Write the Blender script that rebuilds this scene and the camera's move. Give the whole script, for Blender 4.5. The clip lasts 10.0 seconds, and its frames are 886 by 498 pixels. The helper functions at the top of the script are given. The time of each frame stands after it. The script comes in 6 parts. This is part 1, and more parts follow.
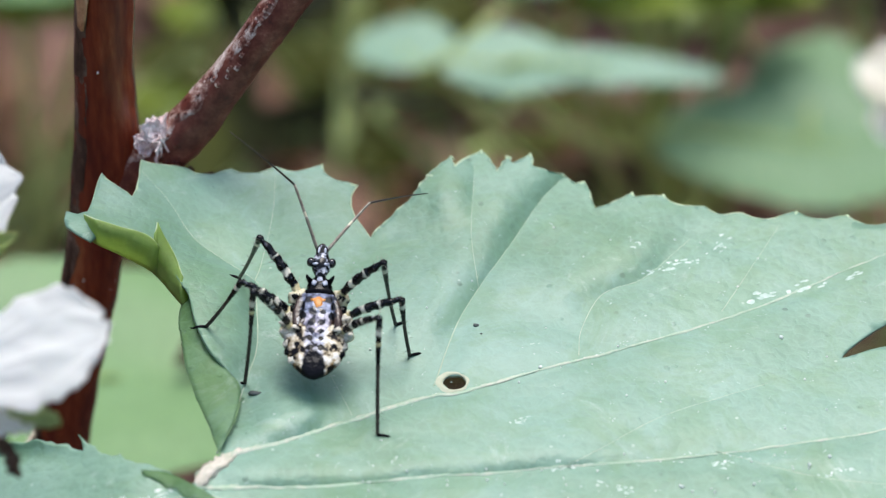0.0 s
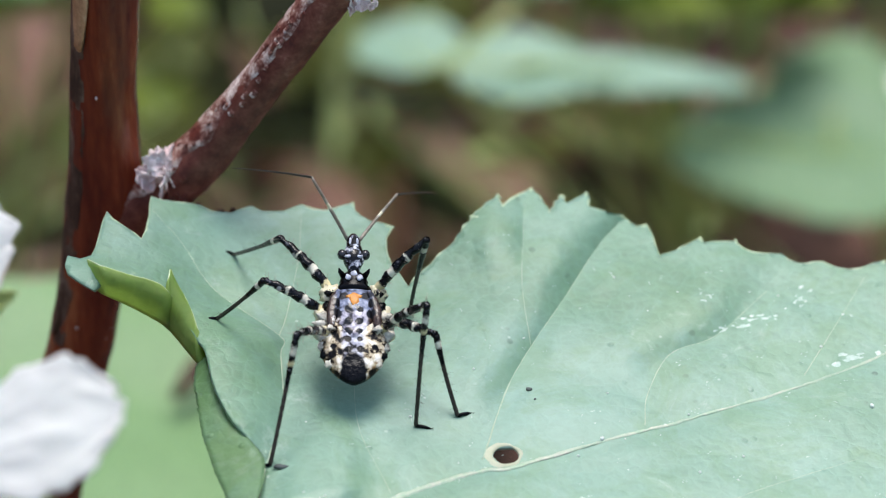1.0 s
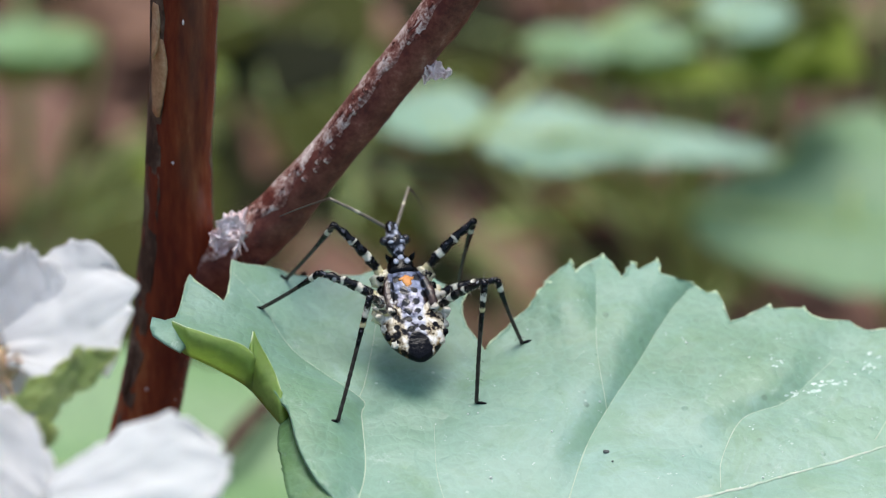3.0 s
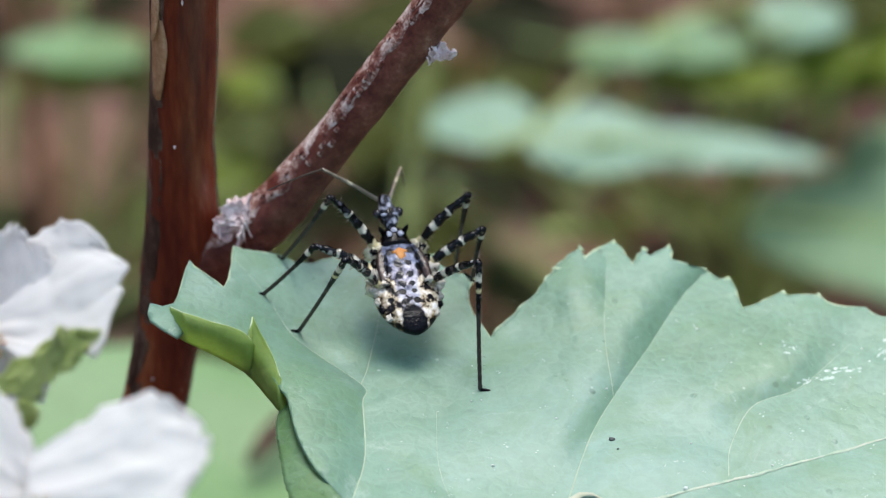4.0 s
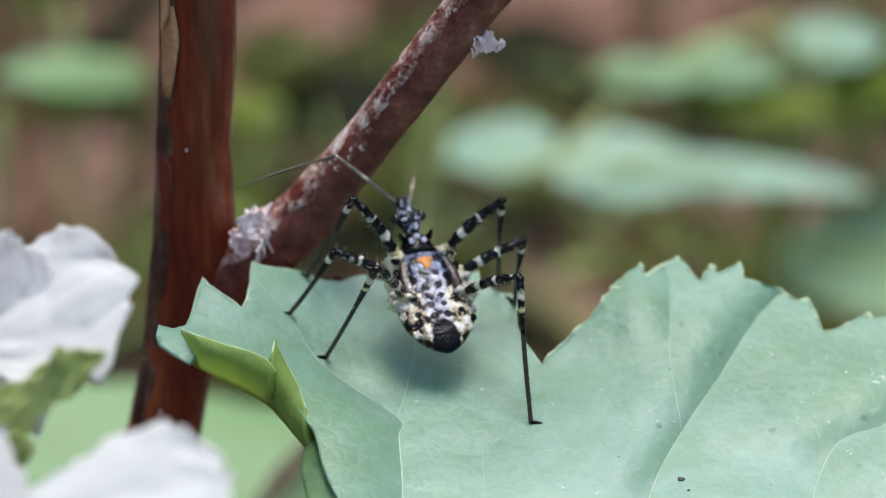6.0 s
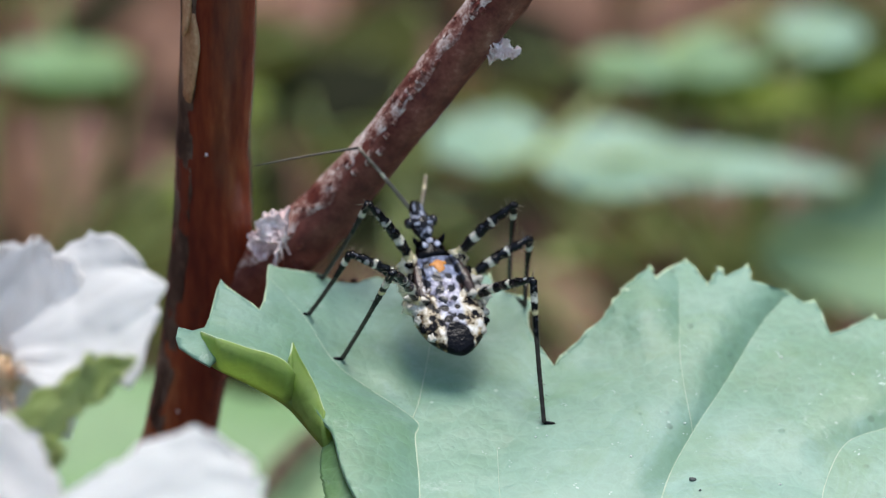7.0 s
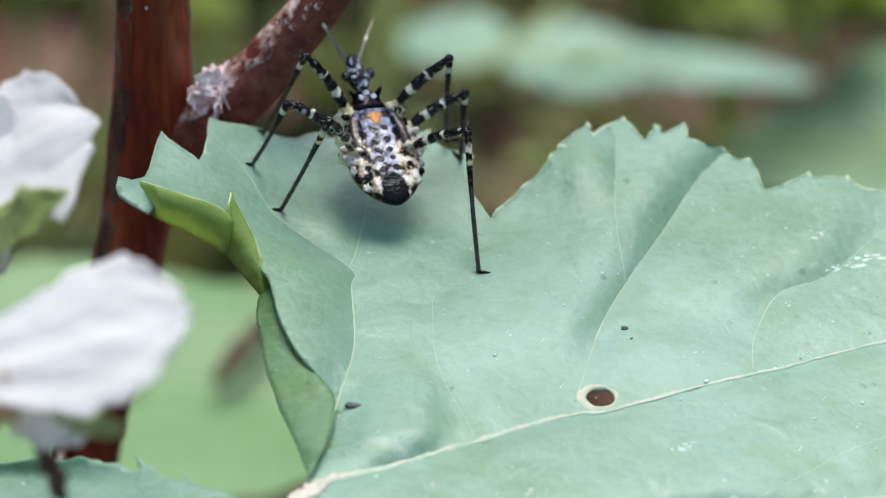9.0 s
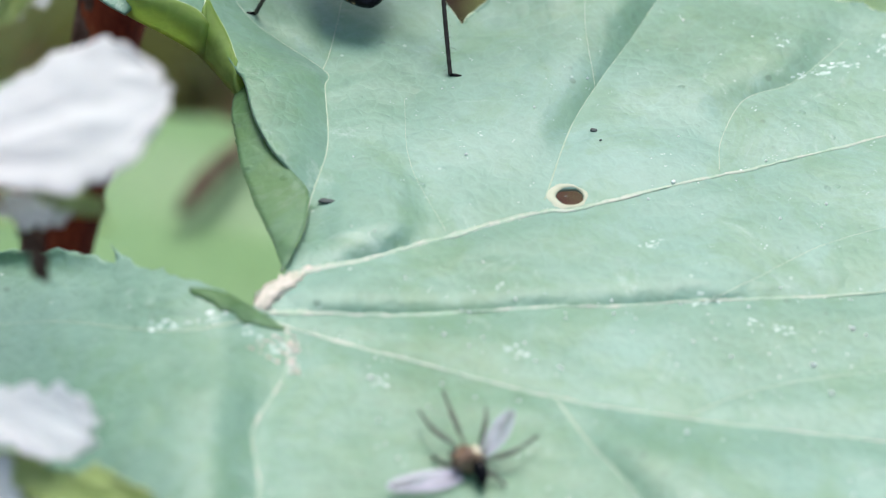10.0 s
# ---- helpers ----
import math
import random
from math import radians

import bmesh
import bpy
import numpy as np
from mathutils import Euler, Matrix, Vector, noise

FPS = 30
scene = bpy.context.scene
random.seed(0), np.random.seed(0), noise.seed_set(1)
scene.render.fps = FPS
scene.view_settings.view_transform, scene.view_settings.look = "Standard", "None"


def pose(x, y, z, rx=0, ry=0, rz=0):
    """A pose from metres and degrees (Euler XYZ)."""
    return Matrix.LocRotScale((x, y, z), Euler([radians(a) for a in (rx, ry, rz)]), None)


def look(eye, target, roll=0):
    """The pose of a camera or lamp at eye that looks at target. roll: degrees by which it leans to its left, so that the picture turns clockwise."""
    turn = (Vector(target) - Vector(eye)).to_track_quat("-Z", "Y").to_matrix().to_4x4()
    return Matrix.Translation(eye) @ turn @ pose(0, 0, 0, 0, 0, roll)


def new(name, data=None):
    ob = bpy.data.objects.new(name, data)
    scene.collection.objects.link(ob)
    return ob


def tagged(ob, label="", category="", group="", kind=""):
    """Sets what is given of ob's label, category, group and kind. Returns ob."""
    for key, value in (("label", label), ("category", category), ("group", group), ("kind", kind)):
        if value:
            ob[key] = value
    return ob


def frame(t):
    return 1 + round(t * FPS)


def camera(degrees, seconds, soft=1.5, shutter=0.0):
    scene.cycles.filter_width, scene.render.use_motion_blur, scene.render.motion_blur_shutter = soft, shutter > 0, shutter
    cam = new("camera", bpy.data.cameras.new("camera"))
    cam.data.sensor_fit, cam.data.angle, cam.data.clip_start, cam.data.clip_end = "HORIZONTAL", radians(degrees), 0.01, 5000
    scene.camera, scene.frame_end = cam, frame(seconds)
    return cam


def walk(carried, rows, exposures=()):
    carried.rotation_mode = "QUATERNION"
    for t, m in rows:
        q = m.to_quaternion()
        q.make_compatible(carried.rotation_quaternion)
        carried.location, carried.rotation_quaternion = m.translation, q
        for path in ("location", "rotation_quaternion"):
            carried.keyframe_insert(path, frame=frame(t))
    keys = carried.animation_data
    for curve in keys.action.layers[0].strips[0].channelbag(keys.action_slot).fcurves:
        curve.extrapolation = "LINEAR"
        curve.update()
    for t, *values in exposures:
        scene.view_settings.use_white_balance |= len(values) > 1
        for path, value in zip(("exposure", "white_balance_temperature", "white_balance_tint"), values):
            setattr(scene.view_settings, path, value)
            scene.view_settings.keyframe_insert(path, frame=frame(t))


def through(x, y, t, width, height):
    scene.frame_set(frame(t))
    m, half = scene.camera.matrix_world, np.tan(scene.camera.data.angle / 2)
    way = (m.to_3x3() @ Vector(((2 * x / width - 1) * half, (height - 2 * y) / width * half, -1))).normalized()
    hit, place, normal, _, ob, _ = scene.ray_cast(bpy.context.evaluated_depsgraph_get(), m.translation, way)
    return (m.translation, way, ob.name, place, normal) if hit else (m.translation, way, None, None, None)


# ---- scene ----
cam = camera(15.0, 10.0, 1.1)
PATH = [
    (0, (0.00000, -0.27032, 0.18928), (0.00001, -0.02462, 0.01715), 0.001),
    (0.5, (-0.00464, -0.25302, 0.18481), (-0.00314, -0.00916, 0.01008), 0.504),
    (1, (-0.00741, -0.23662, 0.17382), (-0.00410, 0.00779, -0.00012), 1.008),
    (1.5, (-0.00521, -0.23570, 0.17699), (-0.00305, 0.00874, 0.00308), 1.026),
    (2, (-0.01290, -0.24350, 0.17721), (-0.00788, 0.00275, 0.00593), 1.631),
    (2.5, (-0.01377, -0.24489, 0.17374), (-0.00847, 0.00319, 0.00512), 1.726),
    (3, (-0.01688, -0.24124, 0.17600), (-0.01107, 0.00686, 0.00745), 1.747),
    (3.2, (-0.01728, -0.24273, 0.17171), (-0.01240, 0.00789, 0.00690), 1.497),
    (4.3, (-0.00729, -0.23208, 0.16815), (-0.01074, 0.01714, 0.00119), 0.467),
    (4.5, (-0.00924, -0.22119, 0.15978), (-0.00936, 0.02837, -0.00673), 1.000),
    (5, (-0.01074, -0.20890, 0.15207), (-0.01115, 0.04069, -0.01437), 0.994),
    (5.5, (-0.01304, -0.21106, 0.15277), (-0.01359, 0.03897, -0.01301), 0.958),
    (5.7, (-0.01232, -0.21116, 0.15061), (-0.01439, 0.03942, -0.01433), 0.787),
    (6.8, (-0.01895, -0.21867, 0.14841), (-0.01719, 0.03617, -0.00987), 0.695),
    (7, (-0.01746, -0.21542, 0.15319), (-0.01594, 0.03552, -0.01121), 1.184),
    (7.5, (-0.01500, -0.21386, 0.15378), (-0.01455, 0.03670, -0.01121), 1.106),
    (8, (-0.01152, -0.21446, 0.15434), (-0.01251, 0.03554, -0.01149), 0.870),
    (8.5, (-0.01233, -0.21679, 0.15303), (-0.01216, 0.03247, -0.01392), 1.190),
    (9, (-0.01303, -0.22206, 0.14916), (-0.01068, 0.02603, -0.01949), 1.607),
    (9.5, (-0.01214, -0.22662, 0.14771), (-0.00753, 0.01896, -0.02455), 2.428),
    (10, (-0.01465, -0.22922, 0.14610), (-0.00753, 0.01298, -0.03078), 2.683),
]
walk(cam, [(t, look(eye, target, roll)) for t, eye, target, roll in PATH])
cam.data.dof.use_dof = True
cam.data.dof.aperture_fstop = 25.0

# ---- light: open shade under a bright overcast sky ----
world = bpy.data.worlds.new("sky")
scene.world = world
world.use_nodes = True
_wn = world.node_tree.nodes
sky = _wn.new("ShaderNodeTexSky")
sky.sky_type, sky.sun_disc = "NISHITA", False
sky.sun_elevation, sky.sun_rotation = radians(66), radians(10)
sky.air_density, sky.dust_density, sky.ozone_density = 1.6, 3.0, 1.0
world.node_tree.links.new(sky.outputs[0], _wn["Background"].inputs[0])
_wn["Background"].inputs[1].default_value = 0.13
sun_data = bpy.data.lights.new("sun", "SUN")
sun_data.energy, sun_data.angle, sun_data.color = 1.5, radians(28), (1.0, 0.985, 0.96)
sun = new("sun", sun_data)
sun.matrix_world = look((0.04, 0.17, 0.6), (-0.005, 0.0, 0.0))
scene.view_settings.exposure = 0.78

SOIL = -0.47

MM = 0.001
# the leaf's own frame: origin on the blade, x across, y away, z off its face
LEAF = Matrix(((0.998953, 0.0, 0.045747, 0.00075), (0.00404, 0.996093, -0.088214, -0.00153),
               (-0.045568, 0.088306, 0.995051, -0.001), (0, 0, 0, 1)))


# ---- materials ----
def nodes_of(name):
    m = bpy.data.materials.new(name)
    m.use_nodes = True
    nt = m.node_tree
    return m, nt, nt.nodes["Principled BSDF"]


def add(nt, kind, **values):
    n = nt.nodes.new(kind)
    for key, value in values.items():
        n.inputs[key.replace("_", " ")].default_value = value
    return n


def coords(nt, scale=1.0):
    tc = nt.nodes.new("ShaderNodeTexCoord")
    mp = nt.nodes.new("ShaderNodeMapping")
    mp.inputs["Scale"].default_value = (scale, scale, scale) if not isinstance(scale, tuple) else scale
    nt.links.new(tc.outputs["Object"], mp.inputs["Vector"])
    return mp.outputs["Vector"]


def noise_tex(nt, vec, scale, detail=4.0, rough=0.55, distort=0.0):
    n = add(nt, "ShaderNodeTexNoise", Scale=scale, Detail=detail, Roughness=rough, Distortion=distort)
    nt.links.new(vec, n.inputs["Vector"])
    return n.outputs["Fac"]


def ramp(nt, fac, stops):
    r = nt.nodes.new("ShaderNodeValToRGB")
    e = r.color_ramp.elements
    while len(e) < len(stops):
        e.new(0.5)
    for el, (p, c) in zip(e, stops):
        el.position, el.color = p, (*c, 1) if len(c) == 3 else c
    nt.links.new(fac, r.inputs["Fac"])
    return r.outputs["Color"]


def mix(nt, fac, a, b, kind="MIX"):
    m = nt.nodes.new("ShaderNodeMix")
    m.data_type, m.blend_type = "RGBA", kind
    for sock, v in ((m.inputs[0], fac), (m.inputs[6], a), (m.inputs[7], b)):
        if isinstance(v, bpy.types.NodeSocket):
            nt.links.new(v, sock)
        elif isinstance(v, (int, float)):
            sock.default_value = v
        else:
            sock.default_value = (*v, 1)
    return m.outputs[2]


def math_node(nt, op, a, b=0.0):
    m = nt.nodes.new("ShaderNodeMath")
    m.operation = op
    for sock, v in ((m.inputs[0], a), (m.inputs[1], b)):
        if isinstance(v, bpy.types.NodeSocket):
            nt.links.new(v, sock)
        else:
            sock.default_value = v
    return m.outputs[0]


def bump(nt, bsdf, height, strength, dist):
    b = nt.nodes.new("ShaderNodeBump")
    b.inputs["Strength"].default_value, b.inputs["Distance"].default_value = strength, dist
    nt.links.new(height, b.inputs["Height"])
    nt.links.new(b.outputs[0], bsdf.inputs["Normal"])


def leaf_material(name, light, dark, rough=0.5, sheen=0.0, flecks=0.0, through=0.25, scale=1.0, spec=0.5, coat=0.0, glow=(0.32, 0.5, 0.05)):
    """A leaf blade: two-scale mottling, fine net of veinlets, pale flecks, light coming through."""
    m, nt, b = nodes_of(name)
    v = coords(nt)
    big = noise_tex(nt, v, 55 * scale, 3.0)
    fine = noise_tex(nt, v, 900 * scale, 5.0, 0.65)
    cell = add(nt, "ShaderNodeTexVoronoi", Scale=800 * scale)
    cell.feature = "DISTANCE_TO_EDGE"
    warp = nt.nodes.new("ShaderNodeVectorMath")
    warp.operation = "ADD"
    wn = add(nt, "ShaderNodeTexNoise", Scale=500.0 * scale, Detail=2.0)
    nt.links.new(v, wn.inputs["Vector"])
    sc = nt.nodes.new("ShaderNodeVectorMath")
    sc.operation = "SCALE"
    sc.inputs["Scale"].default_value = 0.0012 / scale
    nt.links.new(wn.outputs["Color"], sc.inputs[0])
    nt.links.new(v, warp.inputs[0])
    nt.links.new(sc.outputs[0], warp.inputs[1])
    nt.links.new(warp.outputs[0], cell.inputs["Vector"])
    col = mix(nt, ramp(nt, big, [(0.3, (0, 0, 0)), (0.7, (1, 1, 1))]), dark, light)
    col = mix(nt, math_node(nt, "MULTIPLY", ramp(nt, fine, [(0.35, (0, 0, 0)), (0.65, (1, 1, 1))]), 0.42), col, tuple(c * 0.6 for c in dark))
    net = ramp(nt, cell.outputs["Distance"], [(0.0, (1, 1, 1)), (0.12, (0, 0, 0))])
    col = mix(nt, math_node(nt, "MULTIPLY", net, 0.12), col, tuple(min(1, c * 1.5) for c in light))
    if flecks:
        fl = add(nt, "ShaderNodeTexVoronoi", Scale=480.0)
        nt.links.new(v, fl.inputs["Vector"])
        spot = ramp(nt, fl.outputs["Distance"], [(0.0, (1, 1, 1)), (0.05, (1, 1, 1)), (0.10, (0, 0, 0))])
        gate = ramp(nt, noise_tex(nt, v, 210, 3.0), [(0.50, (0, 0, 0)), (0.62, (1, 1, 1))])
        col = mix(nt, math_node(nt, "MULTIPLY", math_node(nt, "MULTIPLY", spot, gate), flecks), col, (0.62, 0.72, 0.62))
        smear = ramp(nt, noise_tex(nt, v, 120, 7.0, 0.72, 1.5), [(0.60, (0, 0, 0)), (0.72, (1, 1, 1))])
        col = mix(nt, math_node(nt, "MULTIPLY", smear, 0.45), col, (0.60, 0.70, 0.60))
        pit = add(nt, "ShaderNodeTexVoronoi", Scale=420.0)
        nt.links.new(v, pit.inputs["Vector"])
        pits = ramp(nt, pit.outputs["Distance"], [(0.0, (1, 1, 1)), (0.09, (1, 1, 1)), (0.15, (0, 0, 0))])
        where = ramp(nt, noise_tex(nt, v, 90, 3.0), [(0.52, (0, 0, 0)), (0.62, (1, 1, 1))])
        col = mix(nt, math_node(nt, "MULTIPLY", math_node(nt, "MULTIPLY", pits, where), 0.8), col, tuple(c * 0.45 for c in dark))
        # bluish sky sheen put into the colour in broad patches
        sheen_veil = ramp(nt, noise_tex(nt, v, 28, 4.0, 0.6), [(0.35, (0, 0, 0)), (0.65, (1, 1, 1))])
        col = mix(nt, math_node(nt, "MULTIPLY", sheen_veil, 0.42 * flecks), col, (0.36, 0.55, 0.50))
        # greener, darker patches painted as places without the sky sheen
        no_sheen = ramp(nt, noise_tex(nt, v, 110, 6.0, 0.66, 0.6), [(0.48, (0, 0, 0)), (0.60, (1, 1, 1))])
        col = mix(nt, math_node(nt, "MULTIPLY", no_sheen, 0.42), col, tuple(c * k for c, k in zip(dark, (1.05, 1.0, 0.75))))
    nt.links.new(col, b.inputs["Base Color"])
    b.inputs["Roughness"].default_value = rough
    b.inputs["Specular IOR Level"].default_value = spec
    b.inputs["Sheen Weight"].default_value = sheen
    b.inputs["Sheen Roughness"].default_value = 0.5
    b.inputs["Sheen Tint"].default_value = (0.80, 0.96, 1.0, 1)
    b.inputs["Coat Weight"].default_value = coat
    b.inputs["Coat Roughness"].default_value = 0.54
    b.inputs["Coat IOR"].default_value = 1.75
    h = math_node(nt, "ADD", math_node(nt, "MULTIPLY", fine, 0.5), cell.outputs["Distance"])
    if flecks:
        h = math_node(nt, "ADD", h, math_node(nt, "MULTIPLY", noise_tex(nt, v, 260, 4.0, 0.6), 2.6))
        quilt = add(nt, "ShaderNodeTexVoronoi", Scale=300.0)
        nt.links.new(warp.outputs[0], quilt.inputs["Vector"])
        h = math_node(nt, "ADD", h, math_node(nt, "MULTIPLY", quilt.outputs["Distance"], 1.3))
        wart = add(nt, "ShaderNodeTexVoronoi", Scale=420.0)
        nt.links.new(v, wart.inputs["Vector"])
        dome = ramp(nt, wart.outputs["Distance"], [(0.0, (1, 1, 1)), (0.05, (0.8, 0.8, 0.8)), (0.13, (0, 0, 0))])
        some = ramp(nt, noise_tex(nt, v, 130, 3.0, 0.6, 0.4), [(0.46, (0, 0, 0)), (0.56, (1, 1, 1))])
        h = math_node(nt, "ADD", h, math_node(nt, "MULTIPLY", math_node(nt, "MULTIPLY", dome, some), 1.3))
    bump(nt, b, h, 0.60 if flecks else 0.55, 0.00019 / scale)
    tr = nt.nodes.new("ShaderNodeBsdfTranslucent")
    nt.links.new(mix(nt, 0.7, col, glow), tr.inputs["Color"])
    ms = nt.nodes.new("ShaderNodeMixShader")
    ms.inputs[0].default_value = through
    nt.links.new(b.outputs[0], ms.inputs[1])
    nt.links.new(tr.outputs[0], ms.inputs[2])
    nt.links.new(ms.outputs[0], nt.nodes["Material Output"].inputs["Surface"])
    return m


def mottled(name, stops, scale=200.0, rough=0.5, bump_mm=0.05, spec=0.5, stretch=(1, 1, 1), detail=5.0, metal=0.0, fine=6.0):
    """A surface whose colour wanders between the stops, with grain at a second, finer scale."""
    m, nt, b = nodes_of(name)
    v = coords(nt, stretch)
    n1 = noise_tex(nt, v, scale, detail, 0.6)
    n2 = noise_tex(nt, v, scale * fine, 3.0, 0.6)
    f = math_node(nt, "ADD", math_node(nt, "MULTIPLY", n1, 0.72), math_node(nt, "MULTIPLY", n2, 0.28))
    nt.links.new(ramp(nt, f, stops), b.inputs["Base Color"])
    b.inputs["Roughness"].default_value = rough
    b.inputs["Specular IOR Level"].default_value = spec
    b.inputs["Metallic"].default_value = metal
    if bump_mm:
        bump(nt, b, f, 0.6, bump_mm * MM)
    return m


LEAF_TOP = leaf_material("leaf_blade", (0.180, 0.345, 0.240), (0.108, 0.245, 0.122), 0.50, 0.27, 0.9, 0.10, spec=0.45, coat=0.50)
LEAF_UNDER = leaf_material("leaf_underside", (0.50, 0.62, 0.20), (0.30, 0.45, 0.11), 0.6, 0.0, 0.5, 0.62, glow=(0.58, 0.74, 0.30))
LEAF_DULL = leaf_material("leaf_dull", (0.22, 0.38, 0.17), (0.12, 0.25, 0.08), 0.5, 0.1, 0.9, 0.35, spec=0.4)
# shaded copy of the dull leaf, for the rolled edge
LEAF_SHADE = leaf_material("leaf_dull_shaded", (0.13, 0.25, 0.08), (0.07, 0.16, 0.045), 0.55, 0.0, 0.5, 0.2, spec=0.3)
LEAF_FAR = leaf_material("leaf_far_pale", (0.29, 0.45, 0.34), (0.22, 0.37, 0.25), 0.5, 0.2, 0.0, 0.15, 0.6)
LEAF_LOW = leaf_material("leaf_low_fresh", (0.22, 0.38, 0.17), (0.18, 0.33, 0.13), 0.5, 0.1, 0.0, 0.2, 0.6)
LEAF_SIDE = leaf_material("leaf_far_green", (0.25, 0.39, 0.24), (0.17, 0.30, 0.145), 0.5, 0.05, 0.0, 0.2, 0.6, spec=0.3)
LEAF_LIME = leaf_material("leaf_far_lime", (0.215, 0.275, 0.045), (0.135, 0.185, 0.025), 0.6, 0.0, 0.0, 0.3, 0.6, spec=0.12, glow=(0.25, 0.36, 0.02))
# these two carry the undergrowth's shade in their dark base colour
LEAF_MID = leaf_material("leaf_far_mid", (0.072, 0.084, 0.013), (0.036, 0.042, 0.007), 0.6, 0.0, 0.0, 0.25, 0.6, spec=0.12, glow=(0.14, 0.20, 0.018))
LEAF_FAR_SHADED = leaf_material("leaf_far_shaded", (0.022, 0.028, 0.006), (0.010, 0.012, 0.004), 0.6, 0.0, 0.0, 0.2, 0.6, spec=0.1, glow=(0.05, 0.07, 0.01))
VEIN = mottled("leaf_vein", [(0.3, (0.24, 0.38, 0.25)), (0.45, (0.34, 0.46, 0.33)), (0.58, (0.48, 0.51, 0.41)), (0.75, (0.66, 0.58, 0.50))], 500, 0.55, 0.12)
NODE = mottled("vein_node", [(0.3, (0.34, 0.38, 0.27)), (0.5, (0.56, 0.51, 0.42)), (0.7, (0.72, 0.65, 0.59))], 900, 0.6, 0.2)
VEINLET = mottled("leaf_veinlet", [(0.3, (0.27, 0.40, 0.25)), (0.5, (0.38, 0.48, 0.33)), (0.7, (0.46, 0.53, 0.40))], 700, 0.5, 0.05)
HOLE_RIM = mottled("scar_rim", [(0.3, (0.42, 0.45, 0.30)), (0.7, (0.55, 0.55, 0.42))], 900, 0.7, 0.06)
SPECK = mottled("dark_speck", [(0.3, (0.03, 0.04, 0.04)), (0.7, (0.09, 0.11, 0.10))], 1500, 0.6, 0.03)
MARGIN = mottled("pale_margin", [(0.3, (0.44, 0.56, 0.30)), (0.7, (0.60, 0.70, 0.48))], 900, 0.55, 0.03)
# pale colours for scratches and for glints of the leaf's waxy bumps
GLINT_FLECK = mottled("pale_glint_flecks", [(0.35, (0.34, 0.49, 0.40)), (0.52, (0.50, 0.61, 0.53)), (0.68, (0.78, 0.82, 0.78))], 1300, 0.5, 0.05)
GLINT_DOT = mottled("pale_glint_dot", [(0.3, (0.55, 0.62, 0.55)), (0.7, (0.85, 0.88, 0.84))], 1500, 0.35, 0.02)
STEM = mottled("reddish_bark", [(0.25, (0.028, 0.004, 0.003)), (0.44, (0.105, 0.012, 0.006)), (0.58, (0.22, 0.040, 0.014)), (0.72, (0.36, 0.12, 0.045)), (0.85, (0.46, 0.25, 0.13))],
               150, 0.27, 0.14, 0.42, (1.6, 1.6, 0.30), 7.0)
STEM_OLD = mottled("grey_bark", [(0.32, (0.022, 0.011, 0.007)), (0.48, (0.075, 0.038, 0.024)), (0.60, (0.16, 0.10, 0.07)), (0.74, (0.40, 0.32, 0.25))], 420, 0.75, 0.30, 0.3, (1.2, 1.2, 0.5), 7.0)
BRANCH = mottled("twig_bark", [(0.3, (0.045, 0.012, 0.011)), (0.46, (0.125, 0.028, 0.020)), (0.60, (0.22, 0.070, 0.048)), (0.72, (0.36, 0.19, 0.15)), (0.84, (0.58, 0.46, 0.42))], 420, 0.5, 0.28, 0.4, (1, 1, 1), 7.0)
DEAD = mottled("fallen_leaf", [(0.3, (0.10, 0.052, 0.034)), (0.5, (0.20, 0.112, 0.080)), (0.7, (0.32, 0.20, 0.155))], 60, 0.8, 0.3, 0.2)
PEEL = mottled("peeling_bark", [(0.3, (0.26, 0.11, 0.045)), (0.5, (0.50, 0.27, 0.13)), (0.7, (0.68, 0.46, 0.29))], 420, 0.7, 0.12)
NUB = mottled("papery_scale", [(0.3, (0.55, 0.34, 0.32)), (0.44, (0.85, 0.66, 0.64)), (0.6, (0.98, 0.91, 0.89))], 500, 0.8, 0.2, 0.2)
CRUST = mottled("silvery_crust", [(0.42, (0.12, 0.032, 0.024)), (0.48, (0.26, 0.12, 0.095)), (0.53, (0.46, 0.33, 0.29)), (0.62, (0.78, 0.68, 0.64))], 560, 0.55, 0.40, 0.3, (1, 1, 1), 7.0)


def petal_material():
    m, nt, b = nodes_of("white_petal")
    v = coords(nt)
    n = noise_tex(nt, v, 160, 5.0)
    col = ramp(nt, n, [(0.3, (0.93, 0.91, 0.90)), (0.7, (0.97, 0.96, 0.95))])
    nt.links.new(col, b.inputs["Base Color"])
    b.inputs["Roughness"].default_value = 0.6
    bump(nt, b, noise_tex(nt, coords(nt, (1, 0.35, 1)), 420, 5.0), 0.5, 0.00025)
    tr = nt.nodes.new("ShaderNodeBsdfTranslucent")
    nt.links.new(col, tr.inputs["Color"])
    ms = nt.nodes.new("ShaderNodeMixShader")
    ms.inputs[0].default_value = 0.55
    nt.links.new(b.outputs[0], ms.inputs[1])
    nt.links.new(tr.outputs[0], ms.inputs[2])
    nt.links.new(ms.outputs[0], nt.nodes["Material Output"].inputs["Surface"])
    return m


